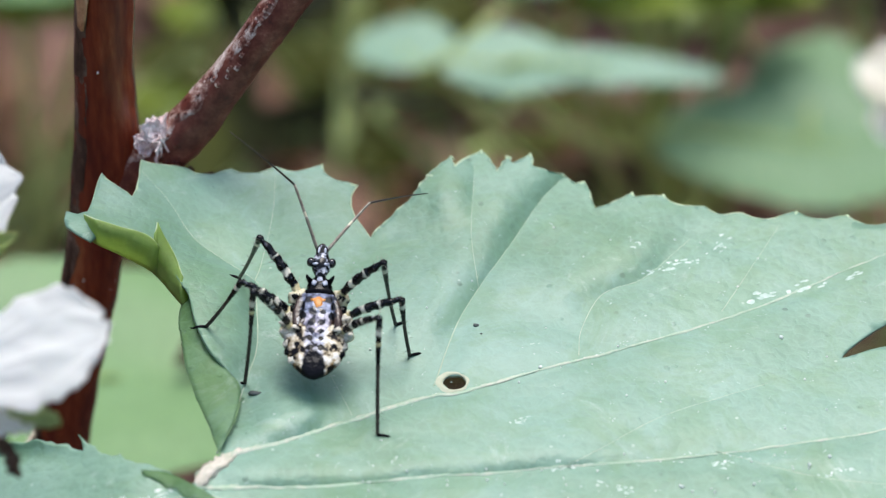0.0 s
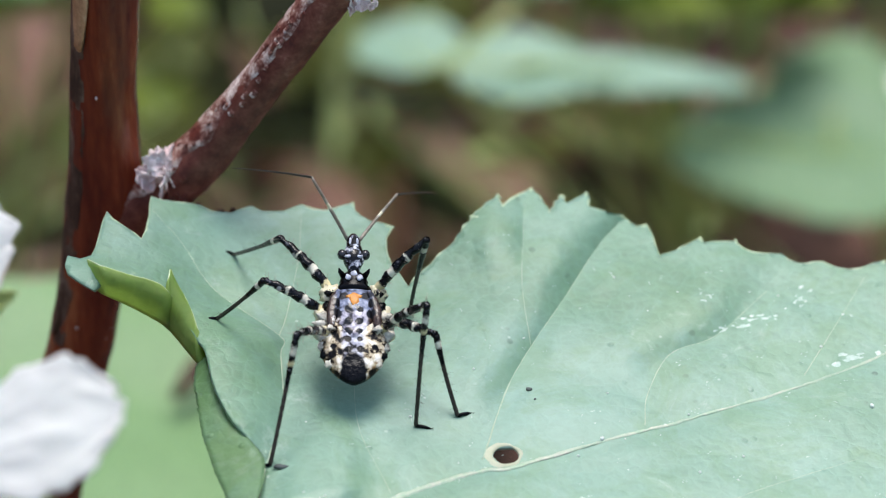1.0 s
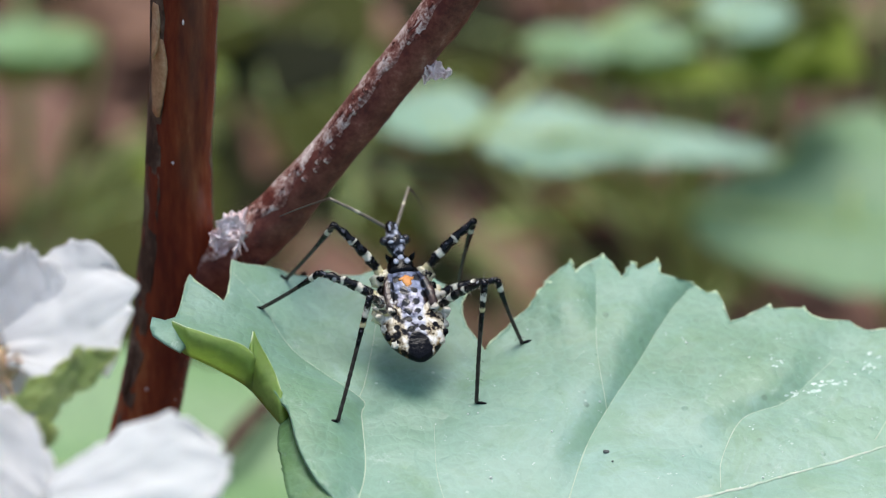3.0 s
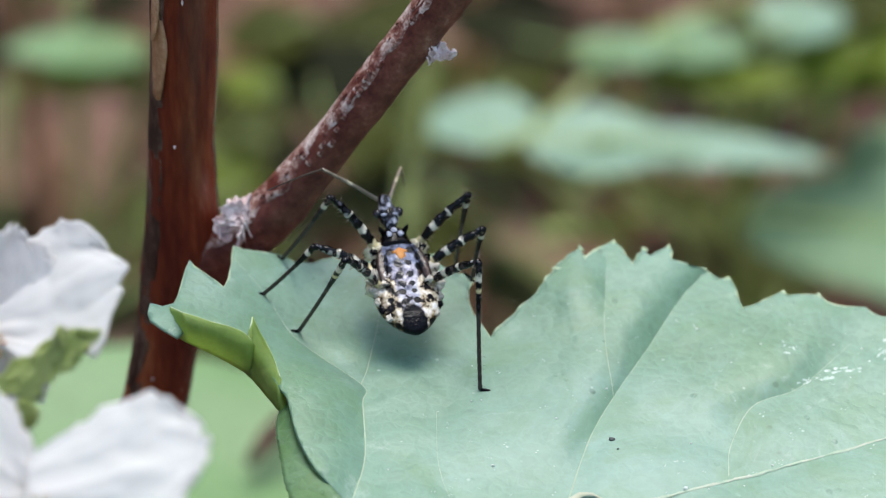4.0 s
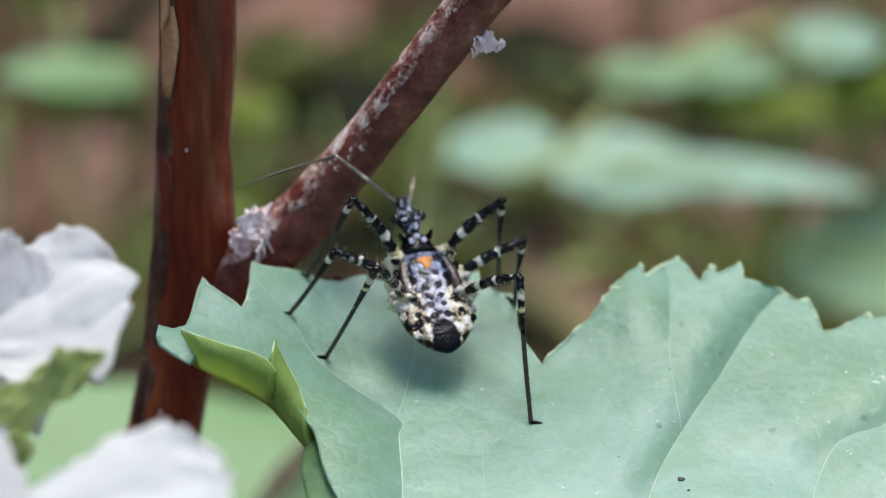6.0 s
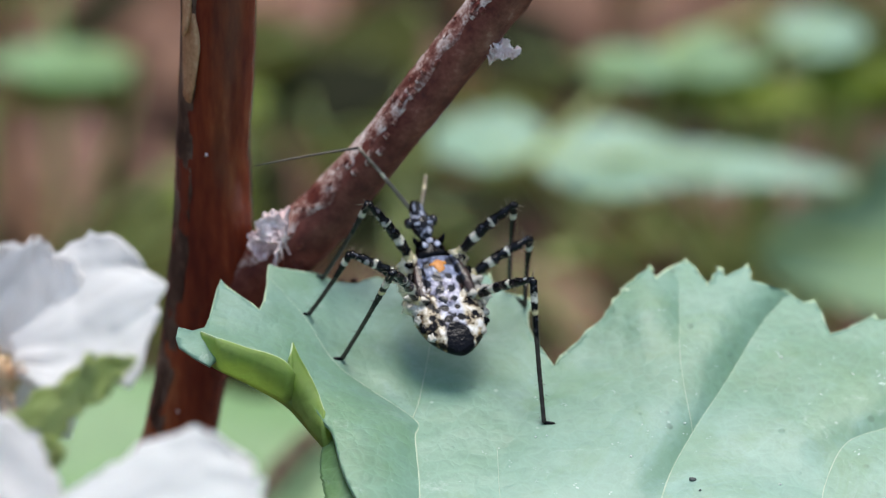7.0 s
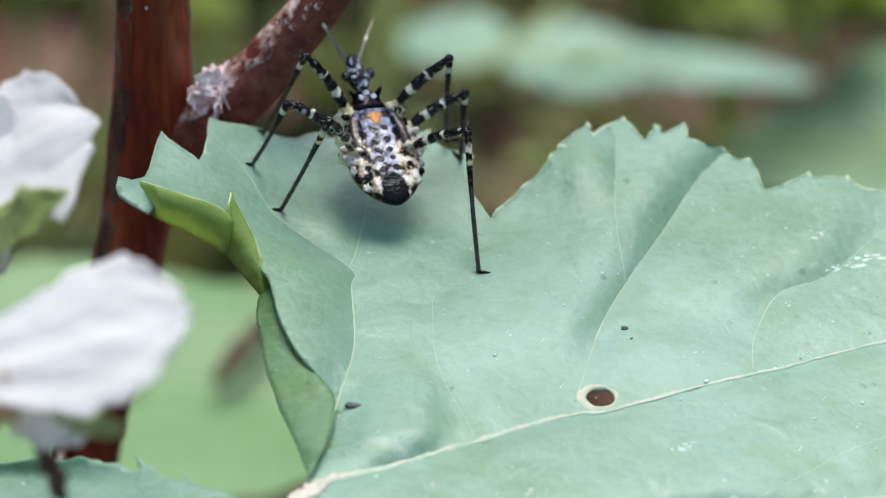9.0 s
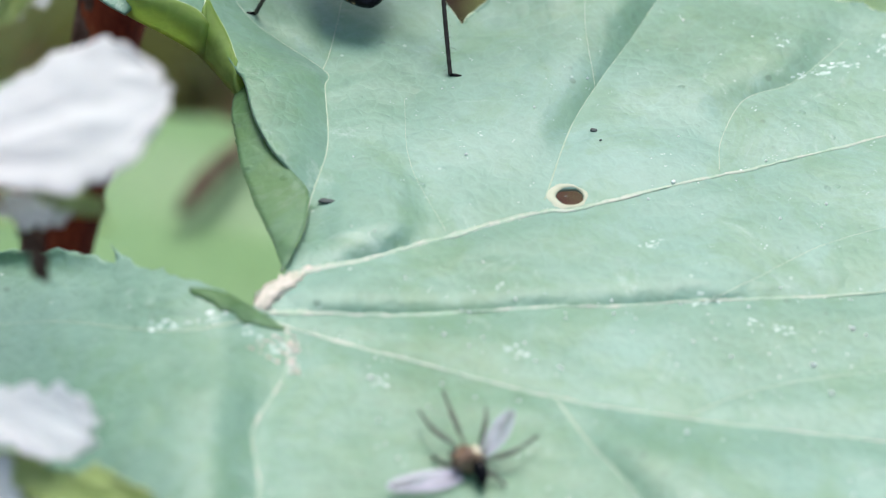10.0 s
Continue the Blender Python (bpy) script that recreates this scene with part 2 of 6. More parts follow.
PETAL = petal_material()
CREAM_PETAL = mottled("cream_petal", [(0.3, (0.86, 0.80, 0.64)), (0.7, (0.93, 0.90, 0.80))], 160, 0.6, 0.1)
SEPAL_LEAF = leaf_material("sepal_blade", (0.60, 0.66, 0.32), (0.44, 0.54, 0.20), 0.6, 0.0, 0.0, 0.5, glow=(0.85, 0.92, 0.45))
SEPAL = mottled("green_sepal", [(0.3, (0.22, 0.32, 0.07)), (0.5, (0.38, 0.47, 0.16)), (0.75, (0.55, 0.60, 0.33))], 300, 0.6, 0.05)
BLOOM = mottled("flower_heart", [(0.3, (0.45, 0.22, 0.12)), (0.5, (0.60, 0.42, 0.25)), (0.7, (0.72, 0.62, 0.45))], 600, 0.7, 0.1)
BLACK = mottled("black_shell", [(0.35, (0.0015, 0.0015, 0.002)), (0.62, (0.003, 0.003, 0.004)), (0.8, (0.05, 0.05, 0.065))], 1500, 0.09, 0.06, 0.13)
CREAM = mottled("cream_band", [(0.3, (0.60, 0.54, 0.34)), (0.7, (0.84, 0.79, 0.62))], 1500, 0.45, 0.02)
BROWN_LEG = mottled("tibia_brown", [(0.3, (0.014, 0.012, 0.011)), (0.55, (0.05, 0.04, 0.033)), (0.75, (0.18, 0.15, 0.12))], 1500, 0.35, 0.02)
STEEL = mottled("slate_blue_plate", [(0.3, (0.08, 0.09, 0.12)), (0.42, (0.30, 0.32, 0.42)), (0.55, (0.52, 0.54, 0.64)), (0.7, (0.78, 0.78, 0.84))], 950, 0.35, 0.08, 0.6)


# pale specks are grey head marks plus white highlights put into the colour
HEAD = mottled("speckled_head", [(0.47, (0.002, 0.002, 0.003)), (0.51, (0.02, 0.02, 0.026)), (0.55, (0.26, 0.28, 0.35)), (0.62, (0.84, 0.84, 0.89))], 1200, 0.18, 0.12, 0.3, (1, 1, 1), 4.0, 0.0, 3.0)
ORANGE = mottled("orange_mark", [(0.3, (0.55, 0.16, 0.02)), (0.7, (0.80, 0.36, 0.06))], 1500, 0.45, 0.02)
WHITE_TUFT = mottled("waxy_white", [(0.38, (0.06, 0.05, 0.045)), (0.45, (0.48, 0.44, 0.36)), (0.7, (0.80, 0.77, 0.70))], 1500, 0.7, 0.06)
HIP = mottled("leg_base", [(0.40, (0.004, 0.004, 0.005)), (0.43, (0.05, 0.04, 0.03)), (0.46, (0.66, 0.58, 0.38)), (0.65, (0.86, 0.81, 0.62))], 700, 0.3, 0.06)
FEELER = mottled("feeler_joint", [(0.3, (0.10, 0.085, 0.065)), (0.5, (0.26, 0.22, 0.17)), (0.7, (0.46, 0.41, 0.33))], 1500, 0.4, 0.02)
EYE = mottled("dark_eye", [(0.3, (0.008, 0.008, 0.01)), (0.7, (0.03, 0.025, 0.03))], 2500, 0.15, 0.01, 0.7)
FLY = mottled("fly_thorax", [(0.3, (0.06, 0.03, 0.015)), (0.5, (0.20, 0.12, 0.07)), (0.7, (0.42, 0.32, 0.22))], 1200, 0.4, 0.04)


def ground_material():
    m, nt, b = nodes_of("leaf_litter")
    v = coords(nt)
    vo = add(nt, "ShaderNodeTexVoronoi", Scale=26.0)
    nt.links.new(v, vo.inputs["Vector"])
    n = noise_tex(nt, v, 9, 6.0)
    col = mix(nt, n, (0.018, 0.009, 0.006), (0.10, 0.052, 0.035))
    r = ramp(nt, vo.outputs["Color"], [(0.2, (0.045, 0.020, 0.012)), (0.5, (0.13, 0.060, 0.040)), (0.75, (0.28, 0.15, 0.11)), (0.9, (0.06, 0.055, 0.02))])
    nt.links.new(mix(nt, 0.55, col, r), b.inputs["Base Color"])
    b.inputs["Roughness"].default_value = 0.9
    bump(nt, b, math_node(nt, "ADD", vo.outputs["Distance"], n), 0.8, 0.01)
    return m


def spots(nt, x, y, wobble, places):
    """1 inside paired dark spots: (distance from the midline, place along the body, radius), in mm."""
    out = None
    ax = math_node(nt, "ABSOLUTE", x)
    for x0, y0, r in places:
        dx = math_node(nt, "MULTIPLY", math_node(nt, "SUBTRACT", ax, x0 * MM), 1.0 / (r * MM))
        dy = math_node(nt, "MULTIPLY", math_node(nt, "SUBTRACT", y, y0 * MM), 1.0 / (r * MM))
        d = math_node(nt, "SQRT", math_node(nt, "ADD", math_node(nt, "MULTIPLY", dx, dx), math_node(nt, "MULTIPLY", dy, dy)))
        d = math_node(nt, "ADD", d, math_node(nt, "MULTIPLY", math_node(nt, "SUBTRACT", wobble, 0.5), 1.6))
        out = d if out is None else math_node(nt, "MINIMUM", out, d)
    return ramp(nt, out, [(0.80, (1, 1, 1)), (0.98, (0, 0, 0))])


def slate_material():
    """Pale slate-blue back plate with black spots in pairs and white glints painted along its edges."""
    m, nt, b = nodes_of("slate_plate")
    v = coords(nt)
    sep = nt.nodes.new("ShaderNodeSeparateXYZ")
    nt.links.new(v, sep.inputs[0])
    n = noise_tex(nt, v, 900, 3.0, 0.6)
    fine = noise_tex(nt, v, 2600, 2.0, 0.6)
    f = math_node(nt, "ADD", math_node(nt, "MULTIPLY", n, 0.7), math_node(nt, "MULTIPLY", fine, 0.3))
    col = ramp(nt, f, [(0.40, (0.02, 0.022, 0.035)), (0.46, (0.13, 0.15, 0.23)), (0.54, (0.25, 0.28, 0.40)), (0.61, (0.45, 0.48, 0.61)), (0.68, (0.88, 0.88, 0.93))])
    back = ramp(nt, f, [(0.42, (0.012, 0.012, 0.018)), (0.47, (0.22, 0.20, 0.26)), (0.54, (0.46, 0.43, 0.52)), (0.63, (0.82, 0.78, 0.82))])
    hind = ramp(nt, math_node(nt, "ADD", math_node(nt, "MULTIPLY", sep.outputs[1], -400.0), math_node(nt, "MULTIPLY", n, 0.3)), [(0.52, (0, 0, 0)), (0.66, (1, 1, 1))])
    col = mix(nt, hind, col, back)
    # dark mottled flanks
    flank = ramp(nt, f, [(0.40, (0.006, 0.005, 0.005)), (0.54, (0.05, 0.025, 0.018)), (0.60, (0.12, 0.08, 0.06)), (0.66, (0.85, 0.82, 0.80))])
    out = math_node(nt, "ADD", math_node(nt, "ABSOLUTE", sep.outputs[0]), math_node(nt, "MULTIPLY", math_node(nt, "SUBTRACT", n, 0.5), 0.0012))
    out = math_node(nt, "ADD", out, math_node(nt, "MULTIPLY", hind, 0.00035))
    col = mix(nt, ramp(nt, math_node(nt, "MULTIPLY", out, 400), [(0.60, (0, 0, 0)), (0.66, (1, 1, 1))]), col, flank)
    black = spots(nt, sep.outputs[0], sep.outputs[1], n, ((0.86, 0.45, 0.36), (1.50, -0.25, 0.40), (0.50, -0.95, 0.36), (1.45, -1.25, 0.50), (0.48, -2.00, 0.40), (0.50, -3.00, 0.44), (1.3, -2.6, 0.40)))
    nt.links.new(mix(nt, black, col, (0.006, 0.006, 0.009)), b.inputs["Base Color"])
    b.inputs["Roughness"].default_value = 0.28
    b.inputs["Specular IOR Level"].default_value = 0.45
    bump(nt, b, noise_tex(nt, v, 1500, 2.0, 0.6), 0.7, 0.00018)
    return m


SLATE = slate_material()


def abdomen_material():
    """Cream abdomen with black blotches, a pale slate band down the back, brown belly sides and a black tail patch."""
    m, nt, b = nodes_of("abdomen_shell")
    v = coords(nt)
    sep = nt.nodes.new("ShaderNodeSeparateXYZ")
    nt.links.new(v, sep.inputs[0])
    x, y, z = sep.outputs
    n = noise_tex(nt, v, 950, 4.0, 0.62)
    n2 = noise_tex(nt, v, 560, 3.0, 0.55)
    grain = noise_tex(nt, v, 3200, 3.0, 0.6)
    pick = math_node(nt, "ADD", math_node(nt, "MULTIPLY", n, 0.8), math_node(nt, "MULTIPLY", grain, 0.2))
    fore = ramp(nt, pick, [(0.43, (0.006, 0.006, 0.008)), (0.455, (0.07, 0.05, 0.035)), (0.48, (0.46, 0.37, 0.24)), (0.54, (0.74, 0.67, 0.53)), (0.60, (0.92, 0.89, 0.84))])
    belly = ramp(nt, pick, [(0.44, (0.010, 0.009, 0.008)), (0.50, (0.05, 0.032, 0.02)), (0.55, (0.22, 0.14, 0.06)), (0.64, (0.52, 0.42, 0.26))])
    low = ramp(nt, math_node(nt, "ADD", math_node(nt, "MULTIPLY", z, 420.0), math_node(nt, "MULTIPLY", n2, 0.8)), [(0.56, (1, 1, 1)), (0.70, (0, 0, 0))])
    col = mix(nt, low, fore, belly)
    # pale slate band down the back
    ridge = math_node(nt, "ADD", math_node(nt, "ABSOLUTE", x), math_node(nt, "MULTIPLY", n2, 0.0010))
    col = mix(nt, ramp(nt, math_node(nt, "MULTIPLY", ridge, 400), [(0.50, (1, 1, 1)), (0.62, (0, 0, 0))]), col,
              ramp(nt, pick, [(0.43, (0.008, 0.008, 0.012)), (0.48, (0.28, 0.28, 0.36)), (0.55, (0.50, 0.50, 0.58)), (0.66, (0.74, 0.74, 0.78))]))
    col = mix(nt, spots(nt, x, y, n, ((0.50, -3.75, 0.34), (0.50, -4.75, 0.40), (2.5, -2.6, 0.40), (1.75, -4.4, 0.30))), col, (0.007, 0.007, 0.009))
    # black tail patch with a slate gleam above it
    dx = math_node(nt, "MULTIPLY", x, 520.0)
    dy = math_node(nt, "MULTIPLY", math_node(nt, "ADD", y, 0.0068), 320.0)
    r = math_node(nt, "SQRT", math_node(nt, "ADD", math_node(nt, "MULTIPLY", dx, dx), math_node(nt, "MULTIPLY", dy, dy)))
    r = math_node(nt, "ADD", r, math_node(nt, "MULTIPLY", n2, 0.45))
    col = mix(nt, ramp(nt, r, [(0.80, (1, 1, 1)), (0.88, (0, 0, 0))]), col, (0.006, 0.006, 0.008))
    nt.links.new(col, b.inputs["Base Color"])
    b.inputs["Roughness"].default_value = 0.16
    b.inputs["Specular IOR Level"].default_value = 0.13
    bump(nt, b, math_node(nt, "ADD", n, noise_tex(nt, v, 1800, 2.0)), 0.6, 0.00022)
    return m


def leg_material(name, length, bands, spotted=0.0):
    """A limb ringed along its length: (from, to, colour) in parts of the length, with uneven edges and pale spots towards the knee."""
    m, nt, b = nodes_of(name)
    v = coords(nt)
    sep = nt.nodes.new("ShaderNodeSeparateXYZ")
    nt.links.new(v, sep.inputs[0])
    n = noise_tex(nt, v, 1600, 3.0, 0.6)
    y = math_node(nt, "ADD", math_node(nt, "MULTIPLY", sep.outputs[1], 1.0 / (length * MM)), math_node(nt, "MULTIPLY", math_node(nt, "SUBTRACT", n, 0.5), 0.10))
    col = ramp(nt, n, [(0.38, (0.002, 0.002, 0.003)), (0.62, (0.006, 0.006, 0.008)), (0.74, (0.12, 0.12, 0.14))])
    for lo, hi, c in bands:
        ring = ramp(nt, y, [(max(0.0, lo - 0.012), (0, 0, 0)), (lo + 0.008, (1, 1, 1)), (hi - 0.008, (1, 1, 1)), (min(1.0, hi + 0.012), (0, 0, 0))]) if lo > 0 else ramp(nt, y, [(hi - 0.008, (1, 1, 1)), (min(1.0, hi + 0.012), (0, 0, 0))])
        tone = mix(nt, ramp(nt, n, [(0.35, (0, 0, 0)), (0.65, (1, 1, 1))]), tuple(k * 0.62 for k in c), c)
        col = mix(nt, ring, col, tone)
    if spotted:
        sp = add(nt, "ShaderNodeTexVoronoi", Scale=1100.0)
        nt.links.new(v, sp.inputs["Vector"])
        dot = ramp(nt, sp.outputs["Distance"], [(0.22, (1, 1, 1)), (0.30, (0, 0, 0))])
        gate = ramp(nt, y, [(0.55, (0, 0, 0)), (0.62, (1, 1, 1))])
        col = mix(nt, math_node(nt, "MULTIPLY", math_node(nt, "MULTIPLY", dot, gate), spotted), col, (0.72, 0.72, 0.70))
    nt.links.new(col, b.inputs["Base Color"])
    b.inputs["Roughness"].default_value = 0.22
    b.inputs["Specular IOR Level"].default_value = 0.25
    bump(nt, b, n, 0.6, 0.00008)
    return m


YELLOWISH, BONE_WHITE, DUSK = (0.80, 0.70, 0.40), (0.86, 0.82, 0.68), (0.055, 0.045, 0.038)
THIGHS = {n: leg_material("thigh_rings", ln, ((0.0, 0.21, YELLOWISH), (0.385, 0.46, BONE_WHITE), (0.665, 0.69, BONE_WHITE)), 0.5) for n, ln in ((1, 7.1), (2, 6.5), (3, 8.2))}
SHINS = {n: leg_material("shin_rings", ln, ((0.095, 0.150, BONE_WHITE), (0.36, 1.2, DUSK)) if n < 3 else ((0.10, 0.155, BONE_WHITE), (0.21, 0.235, YELLOWISH), (0.40, 1.2, DUSK))) for n, ln in ((1, 10.8), (2, 7.3), (3, 11.2))}
ABDOMEN = abdomen_material()
GROUND = ground_material()


def wing_material():
    m, nt, b = nodes_of("clear_wing")
    v = coords(nt)
    nt.links.new(ramp(nt, noise_tex(nt, v, 500, 3.0), [(0.3, (0.45, 0.45, 0.5)), (0.5, (0.62, 0.55, 0.68)), (0.7, (0.6, 0.7, 0.75))]), b.inputs["Base Color"])
    b.inputs["Roughness"].default_value = 0.15
    b.inputs["Alpha"].default_value = 0.55
    return m


WING = wing_material()


# ---- building helpers ----
def part(name, bm, material, parent=None, label="", smooth=True):
    me = bpy.data.meshes.new(name)
    bmesh.ops.recalc_face_normals(bm, faces=bm.faces)
    bm.to_mesh(me)
    bm.free()
    for m in material if isinstance(material, (list, tuple)) else (material,):
        me.materials.append(m)
    for p in me.polygons:
        p.use_smooth = smooth
    ob = new(name, me)
    if parent:
        ob.parent = parent
    return tagged(ob, label)


def thing(name, label, category, m=None, group="", kind=""):
    ob = new(name)
    if m is not None:
        ob.matrix_world = m
    return tagged(ob, label, category, group, kind)


def spline(points, n):
    """n points along a smooth curve through the given ones."""
    p = [Vector(q) for q in points]
    p = [2 * p[0] - p[1]] + p + [2 * p[-1] - p[-2]]
    out, k = [], len(p) - 3
    for i in range(n):
        s = i / (n - 1) * k
        j = min(int(s), k - 1)
        t = s - j
        a, b, c, d = p[j:j + 4]
        out.append(0.5 * (2 * b + (c - a) * t + (2 * a - 5 * b + 4 * c - d) * t * t + (3 * b - a - 3 * c + d) * t ** 3))
    return out


def tube(bm, points, radii, sides=10, slots=None, rough=0.0, seed=0, squash=1.0):
    """A closed tube along the points, with a radius at each; slots: a material slot per ring."""
    pts = [Vector(p) for p in points]
    rings, ref = [], None
    for i, p in enumerate(pts):
        d = (pts[min(i + 1, len(pts) - 1)] - pts[max(i - 1, 0)]).normalized()
        if ref is None:
            ref = Vector((0, 0, 1)) if abs(d.z) < 0.9 else Vector((1, 0, 0))
        s = d.cross(ref).normalized()
        u = s.cross(d)
        ref = u
        ring = []
        for k in range(sides):
            a = 2 * math.pi * k / sides
            w = s * math.cos(a) + u * math.sin(a) * squash
            r = radii[i]
            if rough:
                r *= 1 + rough * (noise.noise((p * 350 + w * 1.7) + Vector((seed, 0, 0))) + 0.5 * noise.noise((p * 1600 + w * 2.6) + Vector((0, seed, 0))))
            ring.append(bm.verts.new(p + w * r))
        rings.append(ring)
    for i in range(len(rings) - 1):
        for k in range(sides):
            f = bm.faces.new((rings[i][k], rings[i][(k + 1) % sides], rings[i + 1][(k + 1) % sides], rings[i + 1][k]))
            if slots:
                f.material_index = slots[i]
    for ring, sl in ((rings[0], 0), (rings[-1], -1)):
        f = bm.faces.new(ring)
        if slots:
            f.material_index = slots[sl]
    return bm


def blob(bm, centre, size, subdiv=2, rough=0.0, seed=0):
    r = bmesh.ops.create_icosphere(bm, subdivisions=subdiv, radius=1.0)
    for v in r["verts"]:
        k = 1 + (rough * noise.noise(v.co * 2.2 + Vector((seed * 3.1, seed, 0))) if rough else 0)
        v.co = Vector(centre) + Vector((v.co.x * size[0] * k, v.co.y * size[1] * k, v.co.z * size[2] * k))
    return bm


def bumped(x, lo, hi):
    x = max(0.0, min(1.0, (x - lo) / (hi - lo)))
    return x * x * (3 - 2 * x)


# ---- the large leaf ----
# margin: tips of the teeth, in mm of the leaf's frame, from the curled edge round the far lobes
FAR_TEETH = [(-35.4, 6.5), (-34.6, 12.2), (-31.3, 8.7), (-30.9, 14.6), (-26.6, 13.6), (-22.1, 13.9), (-17.6, 14.4), (-13.0, 15.0), (-9.5, 12.0), (-8.0, 3.9),
             (-6.0, 7.1), (-3.9, 10.5), (-2.3, 13.9), (0.0, 17.1), (0.3, 15.5), (3.1, 18.2), (4.7, 14.8), (5.7, 17.2), (6.2, 16.1), (8.1, 17.8), (8.3, 15.8), (11.4, 15.2), (12.7, 13.6), (13.5, 13.9),
             (14.5, 9.6), (16.0, 10.3), (18.3, 12.2), (18.7, 11.5), (21.5, 12.1),
             (25.6, 10.6), (29.2, 9.8), (34.8, 10.1), (39.9, 9.9), (45.0, 9.0), (50.0, 6.0)]
SINUS = [(52.0, 1.0), (48.0, -3.5), (42.2, -6.4), (37.4, -11.5), (42.0, -9.6), (50.0, -9.0)]
NEAR = [(62.0, -14.0), (68.0, -24.0), (64.0, -38.0), (55.0, -52.0), (42.0, -66.0), (24.0, -76.0), (4.0, -82.0), (-16.0, -82.0), (-34.0, -76.0),
        (-48.0, -62.0), (-54.0, -46.0), (-51.0, -34.0)]
LOBE = [(-45.0, -28.2), (-41.5, -27.5), (-39.7, -27.4), (-38.2, -26.8), (-36.8, -26.9), (-35.1, -27.1), (-33.7, -27.9), (-34.2, -25.8), (-32.6, -27.3), (-31.3, -28.4), (-30.2, -28.2), (-29.2, -29.1), (-27.4, -29.4),
        (-25.6, -30.2), (-23.4, -31.5)]
RIM = [(-33.3, 4.4), (-30.5, 3.4), (-28.8, 2.0), (-27.2, -1.2), (-26.0, -4.0), (-25.2, -5.4), (-24.2, -9.6), (-22.6, -13.6), (-20.9, -16.2), (-19.6, -18.6), (-19.9, -22.6), (-20.9, -26.3)]
TIP = [(-34.8, 1.7), (-36.2, 2.9), (-37.3, 4.0), (-37.6, 5.0), (-37.5, 6.2), (-36.4, 6.0)]
# folded pieces of the edge: free edge, fold, how far it stands up
FOLDS = {
    "upper": ([(-35.7, 5.6), (-34.4, 4.95), (-33.3, 4.5), (-31.8, 3.85), (-30.5, 3.45), (-29.3, 2.75), (-28.5, 1.6), (-28.0, 0.2)],
              [(-34.8, 1.7), (-33.8, 1.05), (-32.9, 0.5), (-31.9, -0.15), (-31.0, -0.8), (-30.0, -1.55), (-29.0, -2.4), (-28.2, -3.4)], 2.3),
    "tooth": ([(-28.9, 1.2), (-28.75, 3.0), (-28.6, 4.9), (-28.1, 3.3), (-27.5, 1.9), (-27.0, 0.7), (-26.4, -1.1), (-25.9, -3.1), (-25.2, -4.7)],
              [(-29.1, -2.3), (-28.7, -2.8), (-28.3, -3.3), (-27.9, -3.9), (-27.5, -4.5), (-27.1, -5.2), (-26.5, -6.1), (-25.8, -7.2), (-25.1, -7.9)], 1.8),
    "strip": ([(-25.2, -4.4), (-24.8, -7.0), (-24.2, -9.6), (-23.4, -11.7), (-22.6, -13.6), (-21.7, -15.2), (-20.6, -16.9), (-19.7, -18.5), (-19.7, -20.6), (-20.0, -22.8), (-20.5, -24.8), (-21.0, -26.8)],
              [(-25.5, -5.0), (-25.8, -7.6), (-25.9, -9.8), (-25.6, -11.6), (-25.3, -13.6), (-24.9, -16.0), (-24.3, -18.0), (-23.7, -20.2), (-22.9, -22.3), (-22.2, -24.2), (-21.7, -25.8), (-21.2, -27.4)], 0.7),
}

